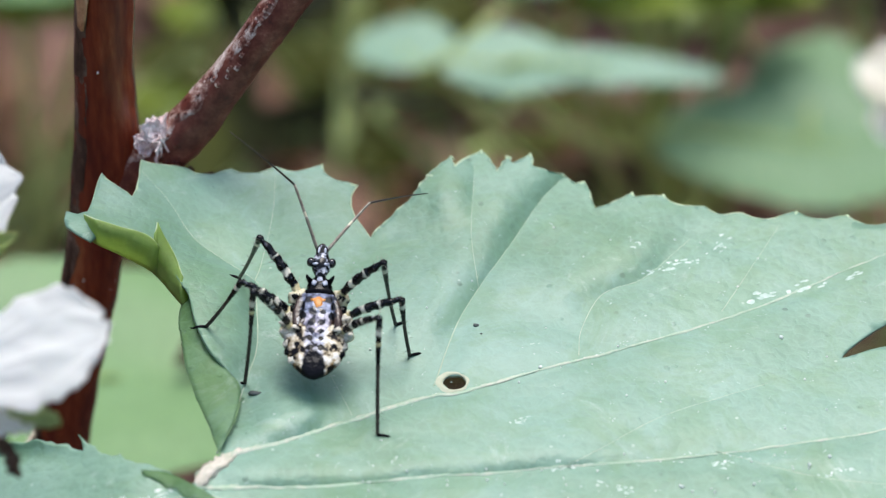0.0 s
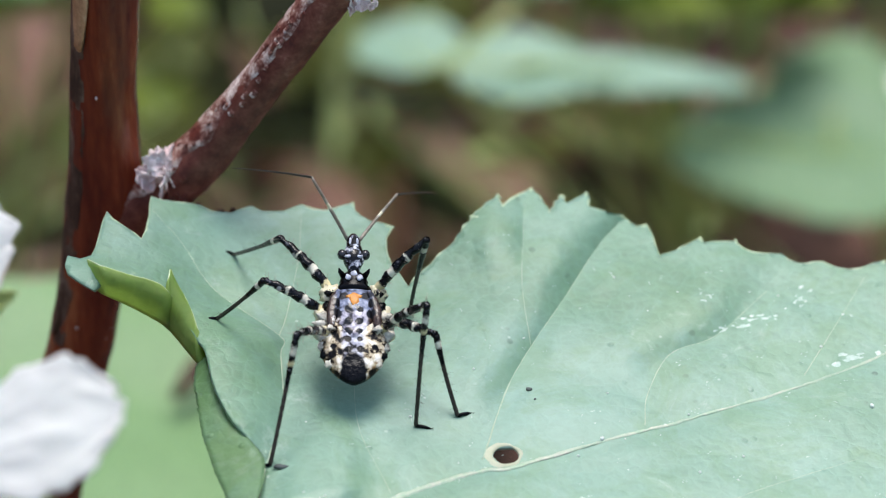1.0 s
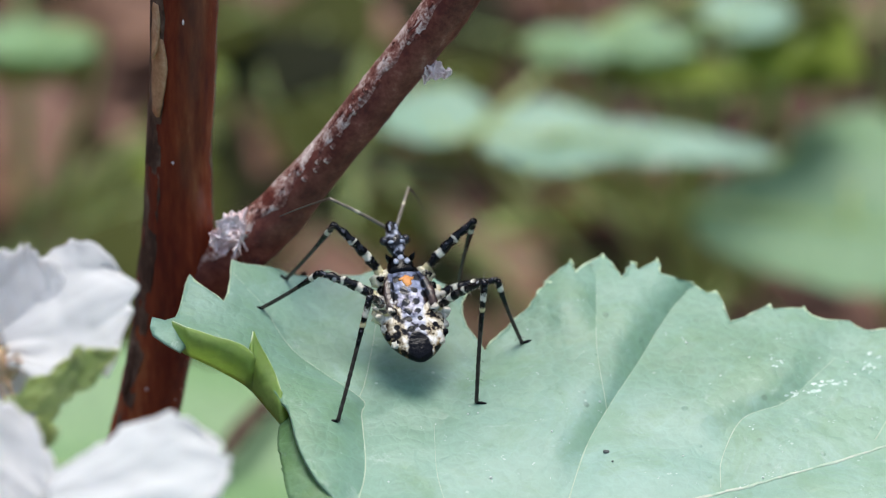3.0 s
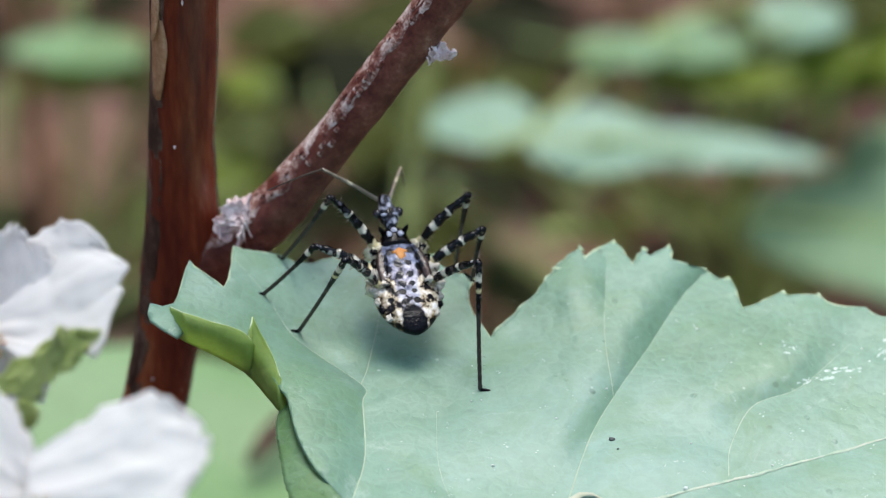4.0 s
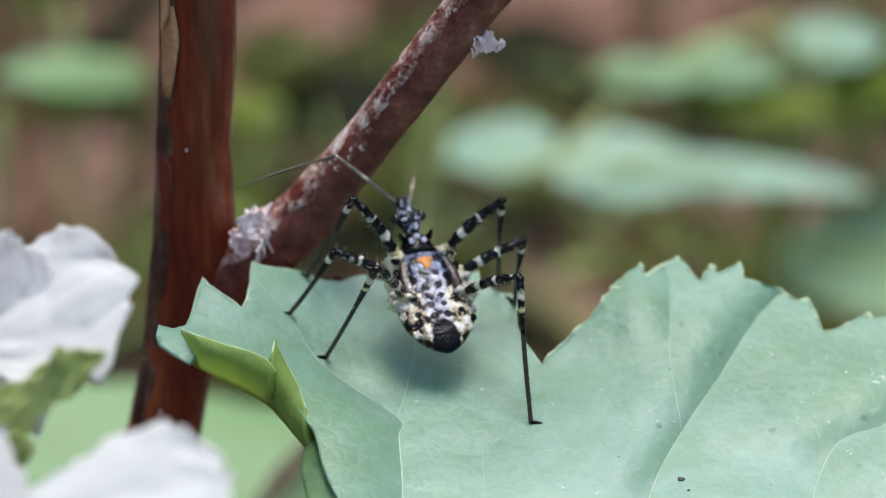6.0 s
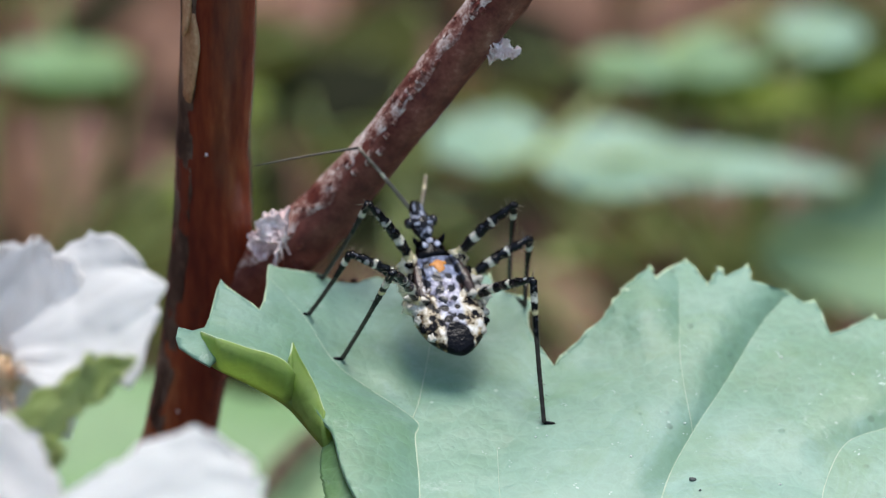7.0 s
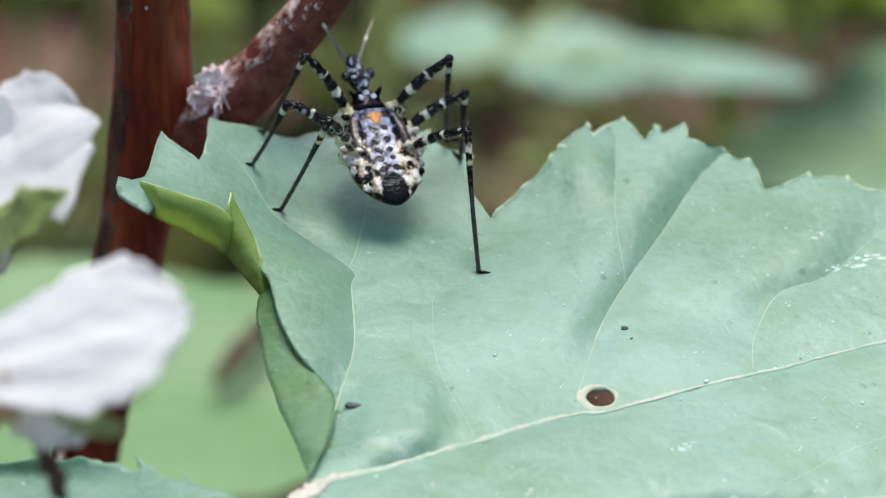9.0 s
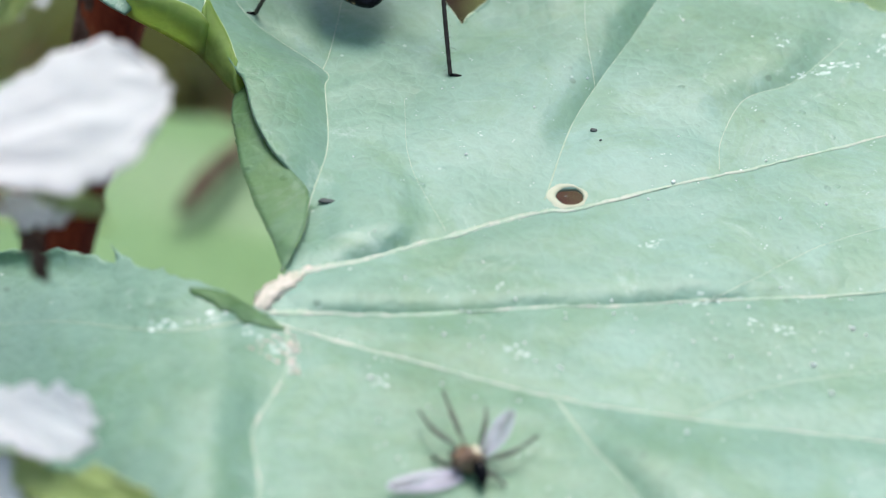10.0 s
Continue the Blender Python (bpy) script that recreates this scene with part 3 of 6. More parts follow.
VEINS = {
    "main": ([(-23.0, -30.6), (-20.6, -28.0), (-15.4, -25.4), (-8.6, -22.1), (-2.1, -18.9), (0.6, -18.3), (3.0, -17.1), (8.5, -14.5), (17.0, -10.8), (27.3, -5.9), (38, 1.0), (47, 6.6)], 0.80, 0.20),
    "mid": ([(-22.6, -31.9), (-16.0, -31.6), (-8.6, -30.7), (1.8, -29.0), (12.4, -27.3), (24.2, -25.3), (40, -21.5), (60, -15.5)], 0.56, 0.24),
    "near": ([(-21.6, -33.0), (-19.5, -33.8), (-15.3, -35.2), (-8.7, -37.2), (-1.4, -39.2), (8.3, -40.4), (22.8, -41.6), (40, -43), (54, -45)], 0.40, 0.18),
    "near_fork": ([(-1.4, -39.2), (1.3, -44.1), (3.7, -47.8), (9, -57), (13, -69)], 0.30, 0.14),
    "left": ([(-21.4, -27.6), (-20.2, -23.0), (-19.3, -17.8), (-18.4, -12.4), (-18.8, -5.5), (-19.0, -3.0), (-24.8, 2.4), (-27.8, 8.2), (-30.8, 13.0)], 0.30, 0.09),
    "left_fork": ([(-19.0, -3.0), (-18.5, -0.6), (-17.7, 6.8), (-17.6, 13.2)], 0.18, 0.07),
    "far": ([(-1.6, -17.4), (0.6, -8.6), (2.7, -3.2), (5.2, 2.1), (9.0, 10.6), (11.3, 14.6)], 0.20, 0.08),
    "far_fork": ([(2.7, -3.2), (2.0, 5.0), (2.4, 16.4)], 0.12, 0.06),
    "right_fork": ([(12.2, -12.4), (12.6, -8.6), (14.8, -3.4), (19.0, -0.6), (24.2, 6.0)], 0.17, 0.07),
    "right_fork_two": ([(26.3, -5.4), (29.0, 0.0), (33.0, 8.2)], 0.14, 0.06),
    "cross": ([(-9.2, -21.9), (-12.0, -14.0), (-12.5, -6.0)], 0.10, 0.05),
    "lobe": ([(-20.9, -33.4), (-20.6, -37.3), (-21.3, -40.3), (-22.8, -44.3), (-22.4, -48.0), (-22.2, -52.0), (-24, -70)], 0.36, 0.16),
    "lobe_side": ([(-23.4, -32.8), (-29, -34.5), (-37, -34.6), (-47, -36.5)], 0.30, 0.10),
    "mid_side": ([(10.4, -27.8), (20.0, -20.5), (30.0, -15.5)], 0.13, 0.06),
    "mid_side_two": ([(24.5, -25.0), (34.0, -28.0), (46, -29.5)], 0.13, 0.06),
    "near_side": ([(8.3, -40.2), (11.7, -38.0), (16.0, -36.1), (23.1, -34.3), (34.0, -32.6)], 0.16, 0.07),
}
VEIN_LINES = {k: [p for p in spline([(*q, 0) for q in pts], 12 * len(pts))] for k, (pts, _, _) in VEINS.items()}
VEIN_DOTS = np.array([(p.x, p.y, VEINS[k][1]) for k, line in VEIN_LINES.items() for p in line])


SEGMENTS = {k: np.array([(p.x, p.y) for p in line]) for k, line in VEIN_LINES.items()}


def beside(key, u, v):
    """Signed distance in mm from a vein, positive on its left as it grows."""
    q = SEGMENTS[key]
    a, d = q[:-1], q[1:] - q[:-1]
    w = np.array((u, v)) - a
    t = np.clip((w * d).sum(1) / (d * d).sum(1), 0, 1)
    e = w - d * t[:, None]
    dist = np.hypot(e[:, 0], e[:, 1])
    k = int(dist.argmin())
    return float(dist[k]) * (1.0 if d[k, 0] * w[k, 1] - d[k, 1] * w[k, 0] > 0 else -1.0)


# vein, fall in mm, its breadth, side, and where along the vein it holds
FALLS = (
    ("far", 1.25, 1.8, 1, lambda u, v: bumped(v, -15.0, -5.0)),
    ("right_fork", 0.8, 2.0, 1, lambda u, v: bumped(v, -9.0, -1.0) * bumped(26.0 - u, 0.0, 8.0)),
    ("left", 2.3, 3.4, 1, lambda u, v: bumped(v, -27.0, -19.0) * (1 - bumped(v, 0.0, 7.0))),
    ("mid", 0.45, 1.0, 1, lambda u, v: bumped(u, -22.0, -17.0) * (1 - bumped(u, 6.0, 24.0)) * bumped(-v, 10.0, 24.0)),
    ("main", 0.9, 1.5, 1, lambda u, v: bumped(u, -20.5, -15.5) * (1 - bumped(u, -13.5, -10.5)) * bumped(-v, -2.0, 8.0)),
    ("far_fork", 0.9, 1.6, 1, lambda u, v: bumped(v, 4.0, 12.0)),
    ("near", 0.35, 2.6, -1, lambda u, v: bumped(u, -1.0, 4.0)),
    ("near_fork", 0.8, 2.6, 1, lambda u, v: bumped(-v, 41.0, 45.0)),
    ("lobe", 0.45, 2.6, -1, lambda u, v: bumped(-v, 36.0, 41.0)),
)


def raise_of(u, v):
    """How far the blade stands off its mean plane, in mm (lifted edge, lifted lobe, waves)."""
    edge = 4.3 * bumped(-u, 22.0, 35.0) * bumped(v, -6.0, 6.0)
    lobe = (1.2 * bumped(-u, 22.0, 26.0) - 5.0 * bumped(-u, 25.0, 46.0)) * bumped(-v, 24.0, 30.0)
    bay = 0.9 * math.exp(-((u + 1.0) / 7.0) ** 2) * bumped(v, 2.0, 12.0)
    return edge + lobe + bay


def on_leaf(u, v, lift=0.0):
    """A point of the blade: mm in, metres out, in the leaf's frame."""
    r = raise_of(u, v)
    d = np.hypot(VEIN_DOTS[:, 0] - u, VEIN_DOTS[:, 1] - v)
    k = int(d.argmin())
    dip = (0.06 + 0.5 * min(VEIN_DOTS[k, 2], 0.4)) * math.exp(-(d[k] / 1.5) ** 2)
    puff = 0.30 * noise.noise(Vector((u * 0.13, v * 0.13, 3.0))) + 0.03 * noise.noise(Vector((u * 2.1, v * 2.1, 8.0))) + 0.05 * noise.noise(Vector((u * 0.6, v * 0.6, 1.0)))
    # beside its veins the blade stands higher on one side and falls steeply to the vein
    up = 0.0
    for key, high, steep, side, gate in FALLS:
        g = gate(u, v)
        if g > 0:
            s = side * beside(key, u, v)
            if s > 0:
                k = s / steep
                up += g * 0.92 * high * (k - 0.25 * k * k if k < 2 else 1.0) * max(0.0, 1 - max(0.0, s - 2 * steep) / 9.0)
    puff += 0.16 * min(abs(noise.noise(Vector((u * 0.33, v * 0.33, 9.0)))), 0.25)
    r += up
    h = r - dip + puff
    return Vector((u, v - 1.19 * r, h + lift)) * MM


def toothed(tips, depth=0.22, steps=5):
    """A scalloped margin through the tips: convex flanks, sharp points."""
    out = []
    rnd = random.Random(5)
    for (a, b), (c, d) in zip(tips, tips[1:]):
        n = Vector((-(d - b), c - a)).normalized() if (c - a) ** 2 + (d - b) ** 2 else Vector((0, 0))
        ln = math.hypot(c - a, d - b)
        for i in range(steps):
            t = i / steps
            dip = -(-0.03 if b > 0 and -8.5 < a < 21 else depth if a > -28.5 or b < -15 else 0.03) * min(ln, 5.0) * (math.sin(math.pi * min(1.0, t * 1.15)) ** 0.8 if t < 0.87 else 0.2)
            w = 0.10 * rnd.uniform(-1, 1)
            out.append((a + (c - a) * t + n.x * (dip + w), b + (d - b) * t + n.y * (dip + w)))
    out.append(tips[-1])
    return out


def straight(pts, n):
    """n points spread along a line with sharp corners."""
    out = []
    for j in range(n):
        x = j / (n - 1) * (len(pts) - 1)
        k = min(int(x), len(pts) - 2)
        out.append(Vector(pts[k]).lerp(Vector(pts[k + 1]), x - k))
    return out


def make_leaf():
    from mathutils.geometry import delaunay_2d_cdt
    leaf = thing("bramble_leaf", "broad lobed blue-green leaf with toothed margin and pale veins", "leaf", LEAF)
    rim = [(p.x, p.y) for p in spline([(*q, 0) for q in RIM], 48)]
    edge = toothed(FAR_TEETH, 0.21) + [(p.x, p.y) for p in spline([(*q, 0) for q in SINUS], 24)] + toothed(NEAR, 0.10, 7) + toothed(LOBE, 0.10, 3)
    edge += [(-22.4, -30.6), (-21.3, -28.4)] + rim[::-1] + TIP
    hole = [(0.35 + 1.10 * math.cos(a), -16.8 + 0.98 * math.sin(a) * (1 + 0.12 * math.sin(3 * a))) for a in np.linspace(0, 2 * math.pi, 22, endpoint=False)]
    verts = [Vector(p) for p in edge + hole]
    ne, nh = len(edge), len(hole)
    edges = [(i, (i + 1) % ne) for i in range(ne)] + [(ne + i, ne + (i + 1) % nh) for i in range(nh)]
    creases = set()
    for key in VEIN_LINES:
        line = [p for p in SEGMENTS[key] if -52 < p[1] and p[0] < 44][1:-1]
        k0 = len(verts)
        verts += [Vector(p) for p in line]
        edges += [(k0 + i, k0 + i + 1) for i in range(len(line) - 1)]
        if key in [f[0] for f in FALLS]:
            creases |= set(range(k0, len(verts)))
    rnd = random.Random(2)
    for iu in range(-110, 140):
        for iv in range(-168, 40):
            u, v = iu * 0.5, iv * 0.5
            coarse = v < -52 or u > 40
            if coarse and (iu % 3 or iv % 3):
                continue
            verts.append(Vector((u + rnd.uniform(-0.12, 0.12), v + rnd.uniform(-0.12, 0.12))))
    vs, _, fs, source, _, _ = delaunay_2d_cdt(verts, edges, [], 0, 1e-5)
    on_crease = [any(i in creases for i in s) for s in source]
    poly = np.array(edge)

    def inside(x, y, pl):
        a, b = pl, np.roll(pl, -1, axis=0)
        cross = (a[:, 1] > y) != (b[:, 1] > y)
        with np.errstate(divide="ignore", invalid="ignore"):
            xs = (b[:, 0] - a[:, 0]) * (y - a[:, 1]) / (b[:, 1] - a[:, 1]) + a[:, 0]
        return bool(np.count_nonzero(cross & (x < xs)) % 2)

    hp = np.array(hole)
    bm = bmesh.new()
    made = [bm.verts.new(on_leaf(p.x, p.y)) for p in vs]
    for f in fs:
        c = sum((vs[i] for i in f), Vector((0, 0))) / len(f)
        if inside(c.x, c.y, poly) and not inside(c.x, c.y, hp):
            try:
                bm.faces.new([made[i] for i in f])
            except ValueError:
                pass
    for v, c in zip(made, on_crease):
        v.tag = c
    for e in bm.edges:
        e.smooth = not (e.verts[0].tag and e.verts[1].tag)
    bmesh.ops.delete(bm, geom=[v for v in bm.verts if not v.link_faces], context="VERTS")
    for f in bm.faces:
        if f.normal.z < 0:
            f.normal_flip()
    me = bpy.data.meshes.new("blade")
    bm.to_mesh(me)
    bm.free()
    me.materials.append(LEAF_TOP)
    me.materials.append(LEAF_UNDER)
    for p in me.polygons:
        p.use_smooth = True
    blade = new("blade", me)
    blade.parent = leaf
    so = blade.modifiers.new("thickness", "SOLIDIFY")
    so.thickness, so.offset, so.material_offset = 0.00028, -1, 1
    # folded margin: its upper pieces show their underside
    for key, (free, fold, stand) in FOLDS.items():
        n = 6 * len(free)
        lo, hi = (straight(q, n) if key == "tooth" else [Vector((p.x, p.y)) for p in spline([(*r, 0) for r in q], n)] for q in (fold, free))
        bm = bmesh.new()
        rows, rim_line = [], []
        for j in range(n):
            row = []
            fade = bumped(j, 0, 8) * (1 - 0.8 * bumped(j, n - 9, n - 1))
            jag = 0.22 * abs(((j * 0.37) % 1) - 0.5) + 0.12 * noise.noise(Vector((j * 0.9, 0, 4)))
            for i in range(9):
                t = i / 8
                p = lo[j].lerp(hi[j], t)
                u = p.x - (jag * (1 - t) ** 2 if key == "strip" else 0)
                h = raise_of(u, p.y) + 0.25 + fade * stand * (1.25 * t - 0.25 * t * t) + (0.12 if key == "strip" else 0.45) * fade * math.sin(math.pi * t) + 0.12 * noise.noise(Vector((u * 0.8, p.y * 0.8, 7)))
                row.append(bm.verts.new(Vector((u, p.y - 1.17 * h, h)) * MM))
            rows.append(row)
            rim_line.append(row[-1].co.copy())
        for a, b in zip(rows, rows[1:]):
            for i in range(8):
                bm.faces.new((a[i], a[i + 1], b[i + 1], b[i]))
        under = key != "strip"
        flap = part("folded_margin", bm, LEAF_UNDER if under else LEAF_DULL, leaf, "yellow-green folded leaf edge showing its underside" if under else "dull green narrow folded strip of the leaf edge")
        so = flap.modifiers.new("thickness", "SOLIDIFY")
        so.thickness, so.offset = 0.00022, 0
        if under:
            part("margin_edge", tube(bmesh.new(), rim_line, [0.085 * MM] * n, 6, None, 0.3), MARGIN, leaf, "pale thin edge of the folded margin")
    line = toothed(FAR_TEETH, 0.21)
    bm = tube(bmesh.new(), [on_leaf(x, y, -0.10) for x, y in line], [(0.10 + 0.05 * noise.noise(Vector((x, y, 0)))) * MM for x, y in line], 6, None, 0.3)
    part("margin_edge", bm, MARGIN, leaf, "pale thin toothed edge of the leaf")
    for (a, b, c) in zip(FAR_TEETH, FAR_TEETH[1:], FAR_TEETH[2:]):
        t = Vector((c[0] - a[0], c[1] - a[1])).normalized()
        n = Vector((-t.y, t.x))
        if (b[0] - a[0]) * (c[1] - a[1]) - (b[1] - a[1]) * (c[0] - a[0]) > -0.7 or b[0] < -28:
            continue
        out = (n * 0.9 + t * (0.5 * math.sin(b[0] * 3.1))).normalized()
        ln = 0.22 + 0.08 * math.sin(b[0] * 7.7)
        q = [on_leaf(b[0] + out.x * s, b[1] + out.y * s, -0.08 + 0.10 * max(0.0, s)) for s in (-0.5, 0.0, ln * 0.6, ln)]
        part("tooth_tip", tube(bmesh.new(), q, [0.12 * MM, 0.14 * MM, 0.10 * MM, 0.05 * MM], 7, None, 0.4), MARGIN, leaf)
    # rolled edge of the near lobe by the stalk, shade put into its dark green
    bm = bmesh.new()
    rows = []
    for j in range(25):
        t = j / 24
        p = spline([(-27.9, -30.2, 0), (-25.6, -30.4, 0), (-22.9, -31.9, 0), (-20.9, -33.5, 0)], 25)[j]
        wide = 1.7 * math.sin(math.pi * (0.04 + 0.93 * t)) ** 0.7 * (1 + 0.35 * noise.noise(Vector((t * 9, 0, 3))))
        row = []
        for i in range(6):
            s = i / 5
            q = on_leaf(p.x - 0.35 * s * wide, p.y - 0.9 * s * wide, 0.05 + 0.16 * math.sin(math.pi * s) + 0.10 * noise.noise(Vector((t * 14, s * 3, 0))) * math.sin(math.pi * s))
            row.append(bm.verts.new(q))
        rows.append(row)
    for a, b in zip(rows, rows[1:]):
        for i in range(5):
            bm.faces.new((a[i], a[i + 1], b[i + 1], b[i]))
    roll = part("rolled_edge", bm, LEAF_SHADE, leaf, "rolled edge of the near lobe, its shade put into dark green")
    roll.modifiers.new("thickness", "SOLIDIFY").thickness = 0.0002
    # veins
    for k, (pts, wide, thin) in VEINS.items():
        bm = bmesh.new()
        line = VEIN_LINES[k]
        m = len(line)
        big = wide > 0.31
        tube(bm, [on_leaf(p.x + (0.10 * noise.noise(p * 0.8) if big else 0), p.y + (0.12 * noise.noise(p * 0.9 + Vector((5, 0, 0))) if big else 0), 0.0) for p in line],
             [(wide + (thin - wide) * i / (m - 1)) * (0.44 if big else 0.32) * (1 + (0.45 * noise.noise(line[i] * 1.3) if big else 0)) * MM for i in range(m)], 8, None, 0.9, 1, 0.38)
        part("vein", bm, VEIN if wide > 0.31 else VEINLET, leaf)
    # pale scar round the hole
    bm = bmesh.new()
    ring = []
    for k in range(28):
        a = 2 * math.pi * k / 28
        w = 0.35 + 0.25 * noise.noise(Vector((math.cos(a) * 1.5, math.sin(a) * 1.5, 2))) + 0.5 * max(0.0, math.cos(a - 3.1))
        ring.append([bm.verts.new(on_leaf(0.35 + (1.08 + w * s) * math.cos(a), -16.8 + (0.97 + w * s) * math.sin(a), z)) for s, z in ((0, -0.05), (0.15, 0.10), (0.6, 0.07), (1, -0.04))])
    for a, b in zip(ring, ring[1:] + ring[:1]):
        for i in range(3):
            bm.faces.new((a[i], b[i], b[i + 1], a[i + 1]))
    part("hole_scar", bm, HOLE_RIM, leaf, "pale healed rim round an eaten hole")
    # corky scales where the lobe meets the stalk
    rnd = random.Random(31)
    bm = bmesh.new()
    for _ in range(46):
        u, v = rnd.gauss(-20.9, 1.0), rnd.gauss(-35.6, 0.9)
        if v > -33.6 or rnd.random() < 0.35:
            u, v = rnd.gauss(-20.2, 0.25), rnd.uniform(-38.5, -34.2)
        blob(bm, on_leaf(u, v, 0.02), (rnd.uniform(0.10, 0.34) * MM, rnd.uniform(0.08, 0.24) * MM, 0.06 * MM), 1, 0.8, u * 7)
    part("corky_scales", bm, NODE, leaf, "pinkish corky scales at the leaf's base")
    # stalk
    bm = bmesh.new()
    near = [tuple(on_leaf(*q) / MM) for q in ((-19.2, -26.9), (-21.0, -29.0), (-22.6, -31.0))]
    pts = spline(near + [(-25.4, -34.6, -2.6), (-33.0, -41.0, -12.0), (-46.0, -26.0, -24.0), (-43.0, 12.0, -36.0)], 40)
    tube(bm, [p * MM for p in pts], [(0.30 + 0.30 * bumped(i, 0, 6)) * (1 + 0.5 * noise.noise(Vector((i * 0.9, 0, 0)))) * MM for i in range(40)], 14, None, 1.0, 0, 0.6)
    part("leaf_stalk", bm, NODE, leaf, "pale brownish leaf stalk")
    return leaf


leaf = make_leaf()


def speck(name, u, v, size, material, label, category, group="", turn=0.0):
    bm = blob(bmesh.new(), (0, 0, size[2] * 0.6 * MM), [s * MM for s in size], 2, 0.35, u)
    p = on_leaf(u, v)
    ob = part(name, bm, material)
    ob.matrix_world = LEAF @ Matrix.Translation(p) @ pose(0, 0, 0, 0, 0, turn)
    return tagged(ob, label, category, group)


speck("dropping", -18.3, -19.4, (0.70, 0.27, 0.15), SPECK, "small dark oblong dropping lying on the leaf", "speck", "specks on the leaf", -2)
cam.data.dof.focus_object = speck("dropping", 2.4, -8.9, (0.30, 0.20, 0.12), SPECK, "small dark oblong dropping lying on the leaf", "speck", "specks on the leaf", -10)
speck("dropping", 2.9, -10.2, (0.12, 0.09, 0.06), SPECK, "small dark oblong dropping lying on the leaf", "speck", "specks on the leaf", 30)
# pale dots strewn over the blade as scratches and painted glints
_r = random.Random(11)
for _i in range(150):
    _u, _v = _r.uniform(-18, 36), _r.uniform(-50, 10)
    if _i % 2:
        _v = -30.5 + 0.13 * (_u + 16) - abs(_r.gauss(0, 7))
    if _v > 2 and _u < 2:
        continue
    _s = _r.uniform(0.05, 0.14) * (1.6 if _r.random() < 0.12 else 1.0)
    speck("grain", _u, _v, (_s, _s * _r.uniform(0.6, 1), _s * 0.7), GLINT_DOT, "tiny pale dot standing for a scratch and glint on the leaf", "grain", "grains on the leaf", _r.uniform(0, 180))
for _u, _v in ((8.5, -14.3), (-14.6, -38.6), (8.0, -42.0), (17.8, -34.2), (31.8, -9.0)):
    speck("grain", _u, _v, (0.24, 0.18, 0.14), GLINT_DOT, "tiny pale dot standing for a scratch and glint on the leaf", "grain", "grains on the leaf", _u * 9)


def smear(bm, u, v, ln, wd, turn, seed, bits=11):
    """Thin pale scratches and painted glints on the blade, broken into small bits with ragged edges."""
    rnd = random.Random(seed)
    ca, sa = math.cos(radians(turn)), math.sin(radians(turn))
    for _ in range(bits):
        ox, oy = rnd.gauss(0, 0.6) * ln, rnd.gauss(0, 0.6) * wd
        sx, sy = rnd.uniform(0.06, 0.22) * ln, rnd.uniform(0.12, 0.35) * wd
        sd = rnd.uniform(0, 50)
        c = bm.verts.new(on_leaf(u + ox * ca - oy * sa, v + ox * sa + oy * ca, 0.05))
        ring = []
        for k in range(10):
            a = 2 * math.pi * k / 10
            r = 1 + 0.9 * noise.noise(Vector((math.cos(a) * 2.5 + sd, math.sin(a) * 2.5, sd)))
            x, y = ox + sx * r * math.cos(a), oy + sy * r * math.sin(a)
            ring.append(bm.verts.new(on_leaf(u + x * ca - y * sa, v + x * sa + y * ca, 0.01)))
        for a, b in zip(ring, ring[1:] + ring[:1]):
            bm.faces.new((c, a, b))


# whitish bits: scratches, rough vein tissue, and glints put into colour
_bm = bmesh.new()
for _k, (_u, _v, _l, _w, _t) in enumerate(((22.3, 1.6, 1.8, 0.6, 10), (20.0, 0.2, 1.0, 0.4, 30), (30.6, -2.6, 2.2, 0.8, 20), (35.4, -0.6, 2.6, 0.6, 22), (40.0, 0.7, 1.6, 0.5, 25), (25.6, -26.5, 1.5, 0.6, 8),
                                           (36.0, -27.3, 1.7, 0.5, 10), (18.2, 4.1, 1.0, 0.4, 40), (10.6, -27.9, 1.5, 0.5, 12), (-5.2, -27.7, 0.5, 0.3, 60), (-13.9, -38.9, 0.7, 0.5, 20),
                                           (-21.2, -36.2, 1.2, 0.8, 50), (-23.2, -34.4, 1.4, 0.5, 120), (-20.2, -38.0, 1.0, 0.6, 100), (-26.5, -33.0, 1.4, 0.5, 20), (-30.0, -34.0, 1.5, 0.7, 170), (15.0, -30.5, 1.6, 0.4, 160),
                                           (27.0, 5.0, 1.5, 0.5, 60), (6.0, -22.0, 1.4, 0.4, 20), (-4.0, -35.0, 1.2, 0.4, 165))):
    smear(_bm, _u, _v, _l, _w, _t, _k + 3)
for _key, _count in (("main", 26), ("mid", 30), ("near", 12), ("lobe", 8)):
    _rr = random.Random(len(_key) * 7)
    for _ in range(_count):
        _p = SEGMENTS[_key][_rr.randrange(0, int(len(SEGMENTS[_key]) * 0.75))]
        smear(_bm, _p[0] + _rr.gauss(0, 0.25), _p[1] + _rr.gauss(0, 0.25), _rr.uniform(0.25, 0.7), _rr.uniform(0.12, 0.25), _rr.uniform(-10, 40), _rr.randrange(999), 3)
_rr = random.Random(77)
